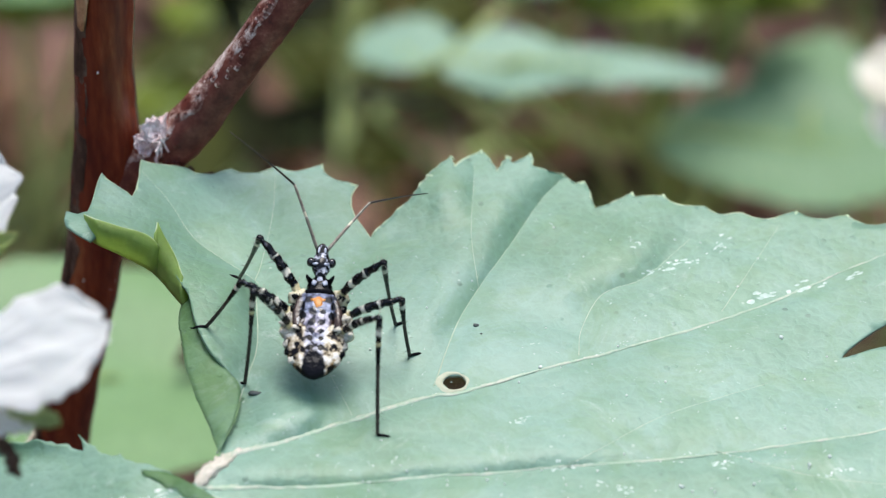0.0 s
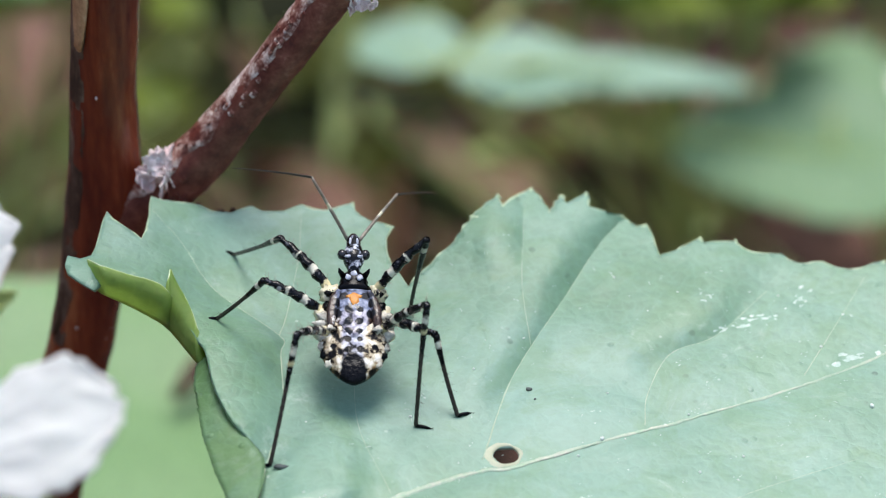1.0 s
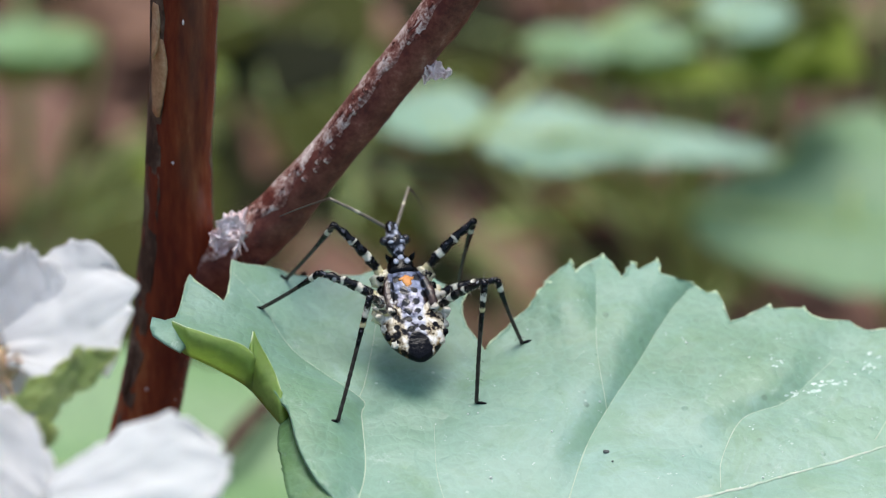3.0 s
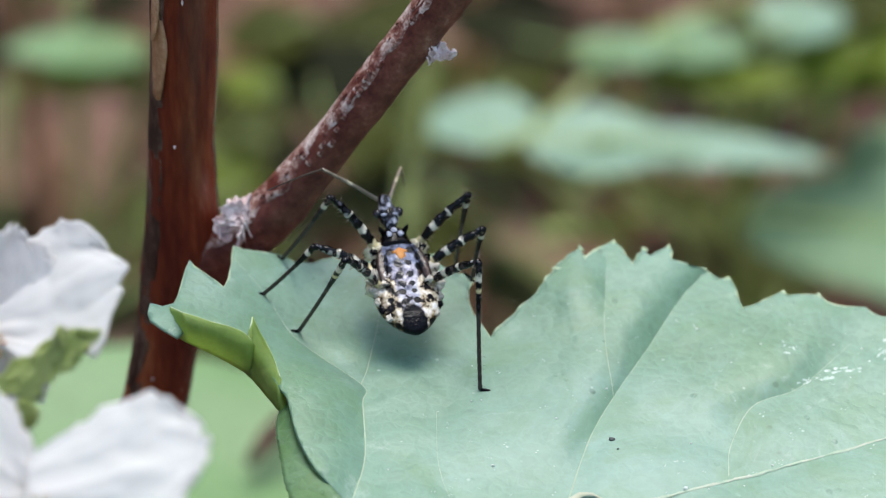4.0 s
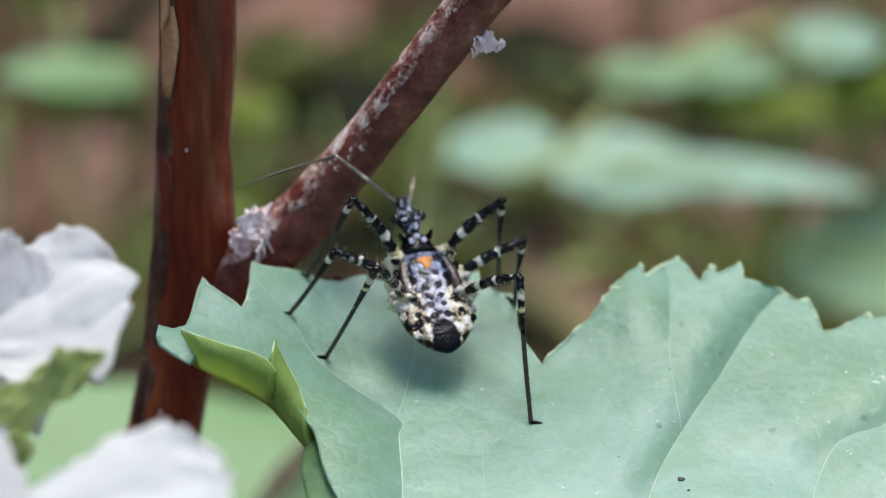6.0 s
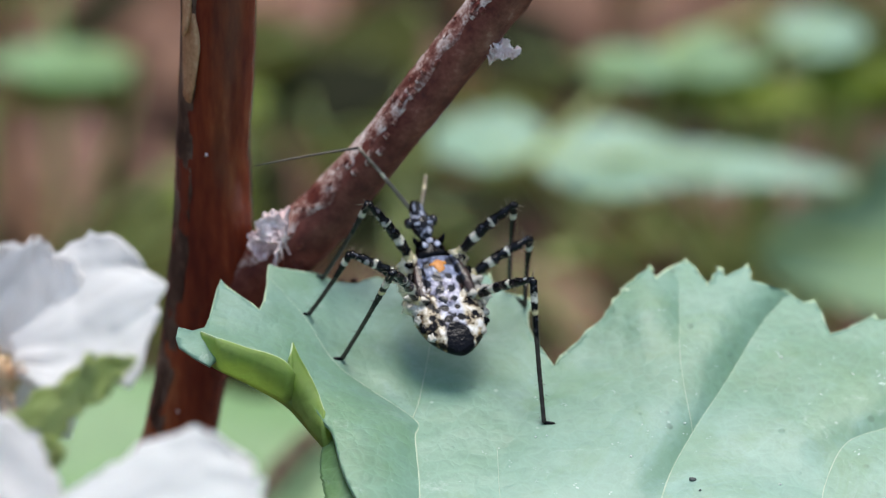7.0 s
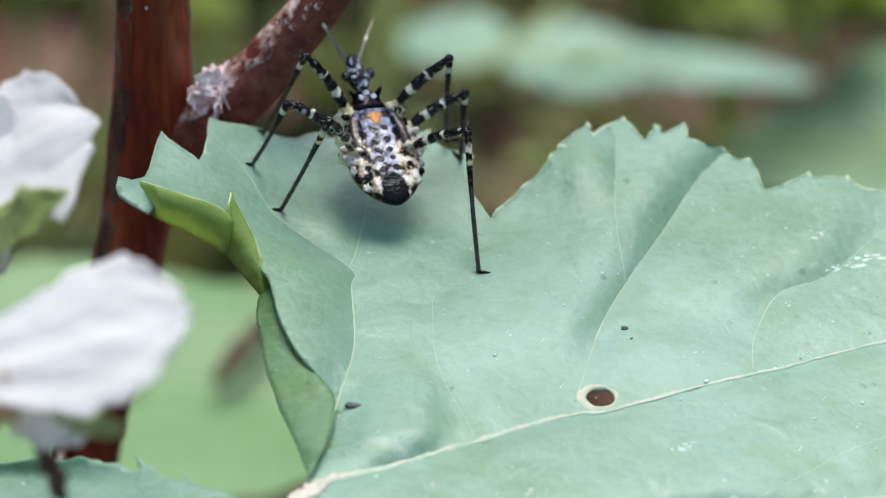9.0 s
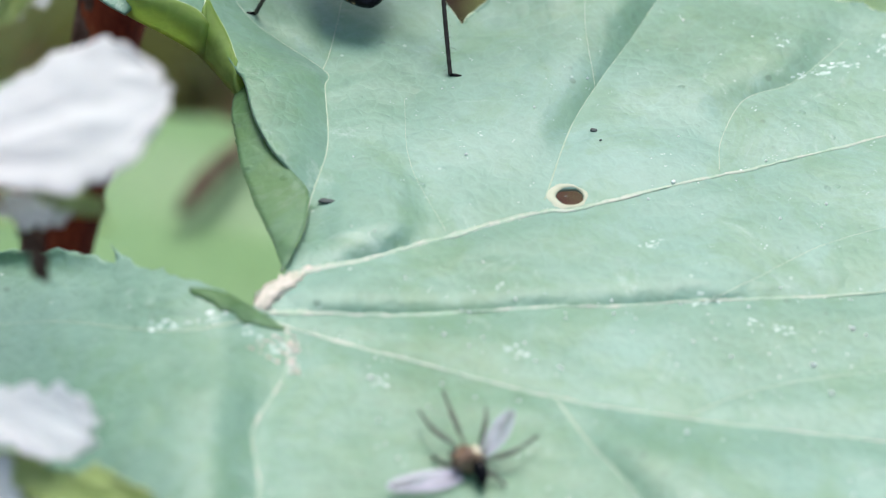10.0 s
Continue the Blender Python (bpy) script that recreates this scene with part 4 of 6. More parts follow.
for _ in range(420):
    _u, _v = _rr.uniform(-22, 44), _rr.uniform(-56, 16)
    if _v > 3 and _u < -6 or _v > 13 + 0.1 * _u - 0.012 * _u * _u or (_u < -16 and _v > -32) or (_u > 30 and _v > 4):
        continue
    _k = _rr.uniform(0.10, 0.34) * (1.7 if _rr.random() < 0.12 else 1)
    smear(_bm, _u, _v, _k, _k * _rr.uniform(0.4, 0.9), _rr.uniform(0, 180), _rr.randrange(999), 3)
_ob = part("pale_glint_flecks", _bm, GLINT_FLECK)
_ob.matrix_world = LEAF
tagged(_ob, "thin whitish scratches and painted glints on the leaf", "film", kind="stuff")


# ---- shrub stem with its side branch ----
def make_stem():
    stem = thing("shrub_stem", "glossy reddish-brown woody stem with grey peeling bark and a side branch", "stem")
    bm = bmesh.new()
    axis = spline([(-32.8, 15.4, 85.0), (-33.75, 15.2, 50.0), (-33.95, 15.0, 26.0), (-34.65, 15.0, 12.0), (-35.1, 15.0, 1.0), (-37.2, 15.0, -12.0), (-39.6, 15.0, -23.0),
                   (-42.6, 15.4, -38.0), (-50.0, 17.0, -80.0), (-62.0, 20.0, -170.0), (-70.0, 24.0, -466.0)], 120)
    rad = []
    for p in axis:
        r = 2.98 + 0.45 * math.exp(-((p.z - 0.0) / 7.0) ** 2) + 0.25 * bumped(-p.z, 5, 60)
        rad.append(r * MM)
    tube(bm, [p * MM for p in axis], rad, 28, None, 0.05, 3)
    part("main_stem", bm, STEM, stem)
    # grey older bark down one flank
    bm = bmesh.new()
    rows = []
    for j, (p, r) in enumerate(zip(axis, rad)):
        if not -60 < p.z < 80:
            continue
        row = []
        half = 0.50 + 0.20 * noise.noise(Vector((0, 0, p.z * 0.12)))
        for i in range(9):
            a = math.radians(-152) - half + 2 * half * i / 8 + 0.10 * noise.noise(Vector((i, p.z * 0.5, 0)))
            lift = 1.005 + 0.022 * math.sin(math.pi * i / 8) + 0.025 * noise.noise(Vector((i * 0.7, 0, p.z * 0.35)))
            row.append(bm.verts.new(p * MM + Vector((math.cos(a), math.sin(a), 0)) * r * lift))
        rows.append(row)
    for a, b in zip(rows, rows[1:]):
        for i in range(8):
            bm.faces.new((a[i], a[i + 1], b[i + 1], b[i]))
    old = part("old_bark", bm, STEM_OLD, stem, "grey flaking old bark strip")
    old.modifiers.new("thickness", "SOLIDIFY").thickness = 0.0002

    def flake(z0, z1, ang, wide, out, name, mat, label, seed):
        bm = bmesh.new()
        rows = []
        for j in range(9):
            t = j / 8
            z = z0 + (z1 - z0) * t
            c = min(zip(axis, rad), key=lambda q: abs(q[0].z - z))
            w = wide * (0.45 + 0.55 * math.sin(math.pi * min(1, 0.15 + t * 0.8))) * (1 + 0.25 * noise.noise(Vector((seed, t * 3, 0))))
            row = []
            for i in range(6):
                a = math.radians(ang) + w * (i / 5 - 0.5)
                rr = c[1] * (1.05 + out * (1 - t) ** 2 * (i / 5) + 0.03 * noise.noise(Vector((i, t * 4, seed))))
                row.append(bm.verts.new(Vector((c[0].x, c[0].y, z)) * MM + Vector((math.cos(a), math.sin(a), 0)) * rr))
            rows.append(row)
        for a, b in zip(rows, rows[1:]):
            for i in range(5):
                bm.faces.new((a[i], a[i + 1], b[i + 1], b[i]))
        o = part(name, bm, mat, stem, label)
        o.modifiers.new("thickness", "SOLIDIFY").thickness = 0.00025

    flake(17.6, 25.2, -134, 0.66, 0.22, "bark_flake", PEEL, "tan peeling flake of bark", 1.4)
    flake(23.4, 28.5, -142, 0.40, 0.25, "bark_flake", PEEL, "tan peeling flake of bark", 2)
    flake(-14.0, -8.0, -150, 0.35, 0.08, "bark_flake", STEM_OLD, "grey flake of bark", 4)
    flake(36.0, 44.0, -120, 0.5, 0.2, "bark_flake", PEEL, "tan peeling flake of bark", 6)
    # pale scars
    rnd = random.Random(8)
    for _ in range(7):
        z = rnd.uniform(-25, 28)
        c = min(zip(axis, rad), key=lambda q: abs(q[0].z - z))
        a = math.radians(rnd.uniform(-105, -30))
        bm = blob(bmesh.new(), (0, 0, 0), (0.12 * MM, 0.05 * MM, rnd.uniform(0.15, 0.4) * MM), 1, 0.3, z)
        o = part("lenticel", bm, NUB, stem)
        o.location = c[0] * MM + Vector((math.cos(a), math.sin(a), 0)) * c[1]
        o.rotation_euler = (0, 0, a + math.pi / 2)
    # side branch
    bm = bmesh.new()
    axb = spline([(-35.5, 15.2, -5.0), (-32.4, 14.6, -0.8), (-27.0, 14.0, 4.4), (-21.8, 14.0, 11.5), (-17.5, 14.0, 17.9), (-13.1, 14.0, 24.6), (-8.0, 14.0, 33.1),
                  (0.0, 14.5, 47.0), (12.0, 15.0, 66.0)], 90)
    radb = [(2.85 - 0.85 * bumped(i / 89, 0.10, 0.42) + 0.1 * noise.noise(p * 0.2)) * MM for i, p in enumerate(axb)]
    tube(bm, [p * MM for p in axb], radb, 24, None, 0.09, 9)
    part("side_branch", bm, BRANCH, stem, "rough reddish side branch with silvery streaks")
    # silvery scales along the upper side of the branch
    rnd = random.Random(14)
    for _ in range(46):
        k = rnd.randrange(14, 62)
        p, q = axb[k], axb[k + 1]
        d = (q - p).normalized()
        side = Vector((0, -1, 0)) * rnd.uniform(0.1, 1.0) + d.cross(Vector((0, 1, 0))) * rnd.uniform(0.2, 1.0)
        side = (side - d * side.dot(d)).normalized()
        z = (d - side * 0).normalized()
        x = z.cross(side)
        bm = bmesh.new()
        w, h = rnd.uniform(0.18, 0.5), rnd.uniform(0.3, 0.9)
        grid = [[bm.verts.new(Vector((w * (i / 3 - 0.5) * (1 - 0.6 * (j / 4 - 0.4) ** 2) + rnd.uniform(-0.05, 0.05), rnd.uniform(0, 0.10) - 0.05 * (i - 1.5) ** 2 * 0.3, h * (j / 4 - 0.5))) * MM) for i in range(4)] for j in range(5)]
        for a, b in zip(grid, grid[1:]):
            for i in range(3):
                bm.faces.new((a[i], a[i + 1], b[i + 1], b[i]))
        o = part("bark_scale", bm, CRUST if rnd.random() < 0.7 else BRANCH, stem)
        m = Matrix((x, side, z)).transposed().to_4x4()
        m.translation = p * MM + side * radb[k] * 1.02
        o.matrix_world = m
        o.modifiers.new("thickness", "SOLIDIFY").thickness = 0.0001
    # silvery crust along the upper flank
    bm = bmesh.new()
    rows = []
    for k in range(12, 80):
        p, d = axb[k], (axb[k + 1] - axb[k - 1]).normalized()
        e1 = Vector((0, -1, 0))
        e1 = (e1 - d * e1.dot(d)).normalized()
        e2 = d.cross(e1)
        if e2.x > 0:
            e2 = -e2
        row = []
        lo = 0.62 + 0.35 * noise.noise(Vector((k * 0.23, 0, 1)))
        hi = 2.1 + 0.3 * noise.noise(Vector((k * 0.31, 5, 1)))
        for i in range(13):
            a = lo + (hi - lo) * i / 12
            rr = radb[k] * (1.03 + 0.05 * noise.noise(Vector((i * 0.8, k * 0.9, 2))) - (0.06 if i in (0, 12) else 0))
            row.append(bm.verts.new(p * MM + (e1 * math.cos(a) + e2 * math.sin(a)) * rr))
        rows.append(row)
    for a, b in zip(rows, rows[1:]):
        for i in range(12):
            bm.faces.new((a[i], a[i + 1], b[i + 1], b[i]))
    part("bark_crust", bm, CRUST, stem, "silvery scaly crust on the branch")
    # crumpled papery bud in the fork
    bm = bmesh.new()
    r = bmesh.ops.create_icosphere(bm, subdivisions=5, radius=1.0)
    for v in r["verts"]:
        q = v.co.copy()
        k = 1 + 0.45 * noise.noise(q * 1.8) + 0.75 * abs(noise.noise(q * 3.3)) + 0.30 * abs(noise.noise(q * 8.0))
        v.co = (Vector((-29.7, 12.6, 5.3)) + Vector((q.x * 1.05, q.y * 0.8, q.z * 1.45)) * k) * MM
    part("withered_bud", bm, NUB, stem, "crumpled pale lilac papery bud")
    # papery bud scales at the fork and up the branch, dry shreds at the fork
    for centre, size, count, seed, mat in (((-29.8, 12.0, 4.4), 2.3, 12, 3, NUB), ((-11.8, 12.8, 22.2), 1.5, 8, 5, NUB), ((-28.6, 11.6, 2.6), 1.6, 7, 6, BRANCH), ((-28.2, 12.0, 2.2), 1.5, 6, 9, BRANCH), ((-26.4, 11.8, 0.8), 1.3, 6, 12, STEM_OLD),
                                     ((-24.2, 11.6, 0.6), 1.2, 5, 17, STEM_OLD)):
        rnd = random.Random(seed)
        for _ in range(count):
            bm = bmesh.new()
            grid = []
            w, h = size * rnd.uniform(0.30, 0.55), size * rnd.uniform(0.7, 1.2)
            for j in range(7):
                t = j / 6
                ww = w * (1 - 0.6 * t * t) * (1 + 0.35 * rnd.uniform(-1, 1))
                grid.append([bm.verts.new(Vector((ww * (i / 5 - 0.5) * 2, 0.3 * size * math.sin(i / 5 * math.pi) + 0.12 * rnd.uniform(-1, 1), h * t + 0.1 * rnd.uniform(-1, 1) * t)) * MM) for i in range(6)])
            for a, b in zip(grid, grid[1:]):
                for i in range(5):
                    bm.faces.new((a[i], a[i + 1], b[i + 1], b[i]))
            name, label = ("bud_scale", "pale papery bud scale") if mat is NUB else ("dry_shred", "dark dry shred of bark")
            o = part(name, bm, mat, stem, label, smooth=False)
            o.matrix_world = Matrix.Translation(Vector(centre) * MM) @ pose(rnd.uniform(-0.4, 0.4) * MM * size, 0, -0.4 * size * MM, rnd.uniform(-30, 25), rnd.uniform(-50, 50), rnd.uniform(-70, 70))
            o.modifiers.new("thickness", "SOLIDIFY").thickness = 0.00012
    return stem


stem = make_stem()


# ---- white blossoms on a cane ----
def petal_mesh(length, width, cup, seed, ruffle=0.5):
    """A broad rounded petal: base at the origin, growing along +y, face up."""
    bm = bmesh.new()
    nu, nv = 34, 30
    rows = []
    for j in range(nv + 1):
        t = j / nv
        half = width / 2 * math.sin(math.pi * min(1.0, (0.08 + 0.885 * t) ** 1.5)) ** 0.40 * (1 + 0.05 * noise.noise(Vector((t * 9, seed, 1))))
        row = []
        for i in range(nu + 1):
            s = i / nu * 2 - 1
            x = s * half
            y = length * t * (1 - 0.10 * s * s * t)
            fr = ruffle * (0.25 + t) * noise.noise(Vector((s * 2.3 + seed, t * 2.0, seed)))
            fold = 0.34 * abs(noise.noise(Vector((s * 3.1, t * 3.6, seed + 4)))) + 0.10 * noise.noise(Vector((s * 7, t * 7, seed + 1))) + 0.07 * abs(noise.noise(Vector((s * 15, t * 15, seed))))
            y += 0.9 * noise.noise(Vector((s * 3.0, seed, 2))) * t * t + 0.5 * noise.noise(Vector((s * 9.0, seed, 5))) * t * t
            x += (0.8 * noise.noise(Vector((t * 7.0, seed, 8 + (s > 0)))) + 0.35 * noise.noise(Vector((t * 19.0, seed, 3 + (s > 0))))) * s * s * (1 if s > 0 else -1)
            z = 0.4 * cup * (s * s * 0.10 * width * 0.5 + (t - 0.45) ** 2 * length * 0.30) + fr + fold
            row.append(bm.verts.new(Vector((x, y, z)) * MM))
        rows.append(row)
    for a, b in zip(rows, rows[1:]):
        for i in range(nu):
            bm.faces.new((a[i], a[i + 1], b[i + 1], b[i]))
    return bm


def make_blossoms():
    cane = thing("blossom_cane", "white five-petalled bramble blossoms with green sepals on a cane", "flower")

    def petal(base, tip, face, length, width, cup, seed, ruffle=0.5, mat=PETAL, name="petal", label=""):
        o = part(name, petal_mesh(length, width, cup, seed, ruffle), mat, cane, label)
        y = (Vector(tip) - Vector(base)).normalized()
        f = Vector(face)
        z = (f - y * f.dot(y)).normalized()
        x = y.cross(z)
        m = Matrix((x, y, z)).transposed().to_4x4()
        m.translation = Vector(base) * MM
        o.matrix_world = m
        o.modifiers.new("thickness", "SOLIDIFY").thickness = 0.00022
        return o

    # upper blossom
    swaying = [petal((-45.5, -27.2, 21.0), (-35.0, -26.6, 25.6), (0.10, -0.42, 0.90), 11.2, 12.2, 0.5, 1.3, 0.6),
               petal((-45.5, -26.8, 20.5), (-44.0, -22.0, 31.0), (0.25, -0.55, 0.8), 8.0, 9.0, 0.6, 2.7, 0.6),
               petal((-46.0, -28.0, 20.0), (-41.0, -30.5, 15.0), (0.1, -0.8, 0.4), 6.0, 5.0, 0.6, 3.3, 0.4)]
    # lower blossom
    petal((-40.6, -47.6, 20.6), (-27.4, -48.6, 25.6), (0.02, -0.40, 0.90), 14.4, 11.2, 0.5, 4.1, 0.6)
    petal((-40.6, -47.2, 20.0), (-48.0, -47.0, 26.0), (0.1, -0.45, 0.9), 10.0, 11.2, 0.5, 5.2, 0.6)
    petal((-39.0, -48.3, 16.4), (-33.8, -48.0, 17.0), (0.0, -0.6, 0.8), 5.2, 3.6, 0.4, 6.6, 0.4)
    # spent blossom by the lobe
    petal((-39.7, -57.6, 6.7), (-31.8, -58.6, 5.6), (0.0, -0.4, 0.9), 8.1, 5.3, 0.5, 8.2, 0.3)
    petal((-38.1, -59.6, 4.4), (-35.9, -61.8, 1.0), (0.0, -0.75, 0.66), 4.4, 3.3, 0.5, 7.4, 0.2)
    petal((-36.2, -60.9, 3.0), (-28.5, -62.8, 3.6), (0.1, -0.6, 0.75), 8.4, 3.5, 0.6, 9.5, 0.2, SEPAL_LEAF, "sepal", "yellow-green sepal")
    for b, t, w, l, s in (((-46.4, -33.6, 18.4), (-36.2, -34.0, 25.2), 2.2, 12.0, 1), 
                          ((-36.4, -50.1, 19.1), (-32.2, -49.6, 20.0), 1.7, 4.3, 3), ((-35.6, -51.9, 20.0), (-31.6, -52.5, 19.4), 1.5, 4.1, 4),
                          ((-47.0, -36.0, 15.0), (-41.0, -38.0, 21.0), 2.2, 9.0, 5), ((-36.4, -59.1, 5.2), (-35.5, -60.9, 2.5), 2.4, 3.8, 7), ((-42.5, -35.5, 19.5), (-39.3, -33.0, 24.5), 1.6, 6.5, 8)):
        petal(b, t, (0.1, -0.6, 0.7), l, w, 0.9, s * 1.7, 0.2, SEPAL_LEAF, "sepal", "narrow green sepal")
    petal((-37.6, -48.1, 15.6), (-35.6, -49.6, 11.2), (0.3, -0.7, 0.5), 4.6, 1.0, 0.4, 3.9, 0.3, STEM_OLD, "dry_bract", "dark withered bract")
    # hearts with stamens
    for c, s in (((-46.6, -28.4, 19.6), 3), ((-39.6, -48.4, 18.4), 5)):
        rnd = random.Random(s)
        part("flower_heart", blob(bmesh.new(), Vector(c) * MM, (1.7 * MM, 1.5 * MM, 1.5 * MM), 2, 0.5, s), BLOOM, cane, "pinkish brown flower heart")
        for _ in range(14):
            a = rnd.uniform(0, 6.28)
            d = Vector((math.cos(a) * 1.4, -1.2 + rnd.uniform(-0.6, 0.6), math.sin(a) * 1.4 + 0.8)).normalized()
            p0, p1 = Vector(c) + d * 1.2, Vector(c) + d * rnd.uniform(2.4, 3.4)
            bm = tube(bmesh.new(), [p0 * MM, (p0 + p1) * 0.5 * MM, p1 * MM, (p1 + d * 0.35) * MM], [0.09 * MM, 0.08 * MM, 0.16 * MM, 0.1 * MM], 6)
            part("stamen", bm, BLOOM, cane)
    for pts, r in ((((-45.8, -28.0, 18.0), (-49.0, -30.0, 8.0), (-55.0, -34.0, -20.0)), 0.8), (((-39.8, -48.2, 17.6), (-46.0, -44.0, 6.0), (-55.0, -38.0, -16.0)), 0.7),
                   (((-36.6, -59.5, 4.1), (-47.0, -54.0, -2.0), (-58.0, -42.0, -22.0)), 0.7), (((-52.0, -33.0, 0.0), (-58.0, -40.0, -60.0), (-70.0, -36.0, -466.0)), 1.3)):
        line = spline(pts, 24)
        part("flower_stalk", tube(bmesh.new(), [p * MM for p in line], [r * MM] * 24, 10, None, 0.1), SEPAL, cane, "green flower stalk")
    return swaying


UPPER_PETALS = make_blossoms()


# ---- ground and undergrowth behind ----
def make_ground():
    bm = bmesh.new()
    xs = [-60, -12, -3, -1.2] + [-0.8 + 0.08 * i for i in range(21)] + [1.2, 3, 12, 60]
    ys = [-60, -10, -3, -0.8] + [-0.4 + 0.08 * i for i in range(26)] + [2.2, 4, 12, 80]
    grid = [[bm.verts.new((x, y, SOIL + (0.018 * noise.noise(Vector((x * 5, y * 5, 0))) if abs(x) < 1 and abs(y) < 2 else 0))) for x in xs] for y in ys]
    for a, b in zip(grid, grid[1:]):
        for i in range(len(xs) - 1):
            bm.faces.new((a[i], a[i + 1], b[i + 1], b[i]))
    return tagged(part("ground", bm, GROUND), "brown leaf-littered woodland soil", "ground", kind="structure")


make_ground()


def make_sky_wall():
    """An added, unseen ragged dark green wall far out all round: it blocks low sky light, open above."""
    bm = bmesh.new()
    n, m = 90, 14
    rows = []
    for j in range(m + 1):
        row = []
        for i in range(n):
            a = 2 * math.pi * i / n
            top = (3.0 if math.sin(a) > 0 else 3.0 + 1.6 * math.sin(a)) + 0.7 * noise.noise(Vector((math.cos(a) * 3, math.sin(a) * 3, 0)))
            z = -0.55 + top * j / m
            r = 5.0 + 0.7 * noise.noise(Vector((math.cos(a) * 5, math.sin(a) * 5, z * 1.3))) - 0.25 * z * (j / m)
            row.append(bm.verts.new((r * math.cos(a), r * math.sin(a), z)))
        rows.append(row)
    for a, b in zip(rows, rows[1:]):
        for i in range(n):
            bm.faces.new((a[i], a[(i + 1) % n], b[(i + 1) % n], b[i]))
    # dark so that glossy surfaces mirror less sky near the horizon
    mat = mottled("sky_wall", [(0.3, (0.012, 0.022, 0.008)), (0.5, (0.04, 0.07, 0.02)), (0.7, (0.09, 0.13, 0.04))], 2.5, 0.9, 0.0)
    return tagged(part("sky_blocker", bm, mat), "unseen dark green wall added all round to cut low sky light", "woods", kind="structure")


make_sky_wall()


def far_leaf_mesh(length, width, fold, droop, seed, teeth=9):
    """A plain toothed leaf: base at the origin, along +y."""
    bm = bmesh.new()
    n, m = 30, 8
    rows = []
    for j in range(n + 1):
        t = j / n
        half = width / 2 * math.sin(math.pi * t ** 0.82) ** 0.75 * (1 + 0.10 * abs(((t * teeth) % 1) - 0.5) + 0.30 * noise.noise(Vector((t * 3.5 + seed, seed, 3)))) + 0.0002
        row = []
        for i in range(-m, m + 1):
            s = i / m
            z = -droop * length * t * t + fold * abs(s) * half + 0.035 * length * noise.noise(Vector((s * 1.5 + seed, t * 2.5, seed)))
            row.append(bm.verts.new((s * half, length * t, z)))
        rows.append(row)
    for a, b in zip(rows, rows[1:]):
        for i in range(2 * m):
            bm.faces.new((a[i], a[i + 1], b[i + 1], b[i]))
    return bm


def plant(label, foot, leaves, material, stalk=SEPAL, group="undergrowth plants"):
    """A low plant: a stem from the ground and leaves on stalks; leaves: (x, y, z, length, width, turn, tilt, lean) of each blade's middle."""
    ob = thing("undergrowth_plant", label, "plant", None, group)
    foot = Vector(foot)
    top = Vector((sum(l[0] for l in leaves) / len(leaves) * 0.5 + foot.x * 0.5, sum(l[1] for l in leaves) / len(leaves) * 0.5 + foot.y * 0.5, max(l[2] for l in leaves) - 0.02))
    line = spline([foot, (foot + top) * 0.5 + Vector((0.006, 0.004, 0)), top], 14)
    part("plant_stem", tube(bmesh.new(), line, [0.0022 - 0.0008 * i / 13 for i in range(14)], 8, None, 0.1), stalk, ob)
    for k, (x, y, z, ln, wd, turn, tilt, lean) in enumerate(leaves):
        m = pose(x, y, z, tilt, lean, turn)
        base = m @ Vector((0, -ln / 2, 0))
        mat = material[k % len(material)] if isinstance(material, tuple) else material
        o = part("leaf_blade", far_leaf_mesh(ln, wd, 0.12, 0.04, k * 3.7 + x * 50), mat, ob)
        o.matrix_world = m @ Matrix.Translation((0, -ln / 2, 0))
        root = line[min(13, 8 + k % 6)]
        mid = (base + root) * 0.5 + Vector((0, 0, 0.006))
        part("leaf_stalk", tube(bmesh.new(), spline([root, mid, base, base + (m.to_3x3() @ Vector((0, ln * 0.5, 0)))], 14), [0.0009] * 10 + [0.0006, 0.0005, 0.0004, 0.0003], 6), stalk, ob)
    return ob


# the pale leaves that hang behind the bug
plant("pale green plant with broad horizontal leaves", (0.06, 0.36, SOIL),
      [(0.0144, 0.2328, -0.1240, 0.0305, 0.0195, -84, 0, 0), (0.0300, 0.2344, -0.1254, 0.0390, 0.0145, -90, 0, 0), (0.0186, 0.2837, -0.1357, 0.0200, 0.0130, -80, 0, 0), (0.0309, 0.2894, -0.1380, 0.0200, 0.0145, -100, 0, 0), (0.0518, 0.3010, -0.1387, 0.0180, 0.0160, -60, 0, 0), (-0.008, 0.2683, -0.1417, 0.0188, 0.021, 50, 0, 0), (0.0559, 0.3211, -0.1527, 0.0338, 0.0146, -76, 0, 0)], (LEAF_FAR, LEAF_FAR, LEAF_SIDE, LEAF_SIDE, LEAF_FAR, LEAF_FAR, LEAF_SIDE))
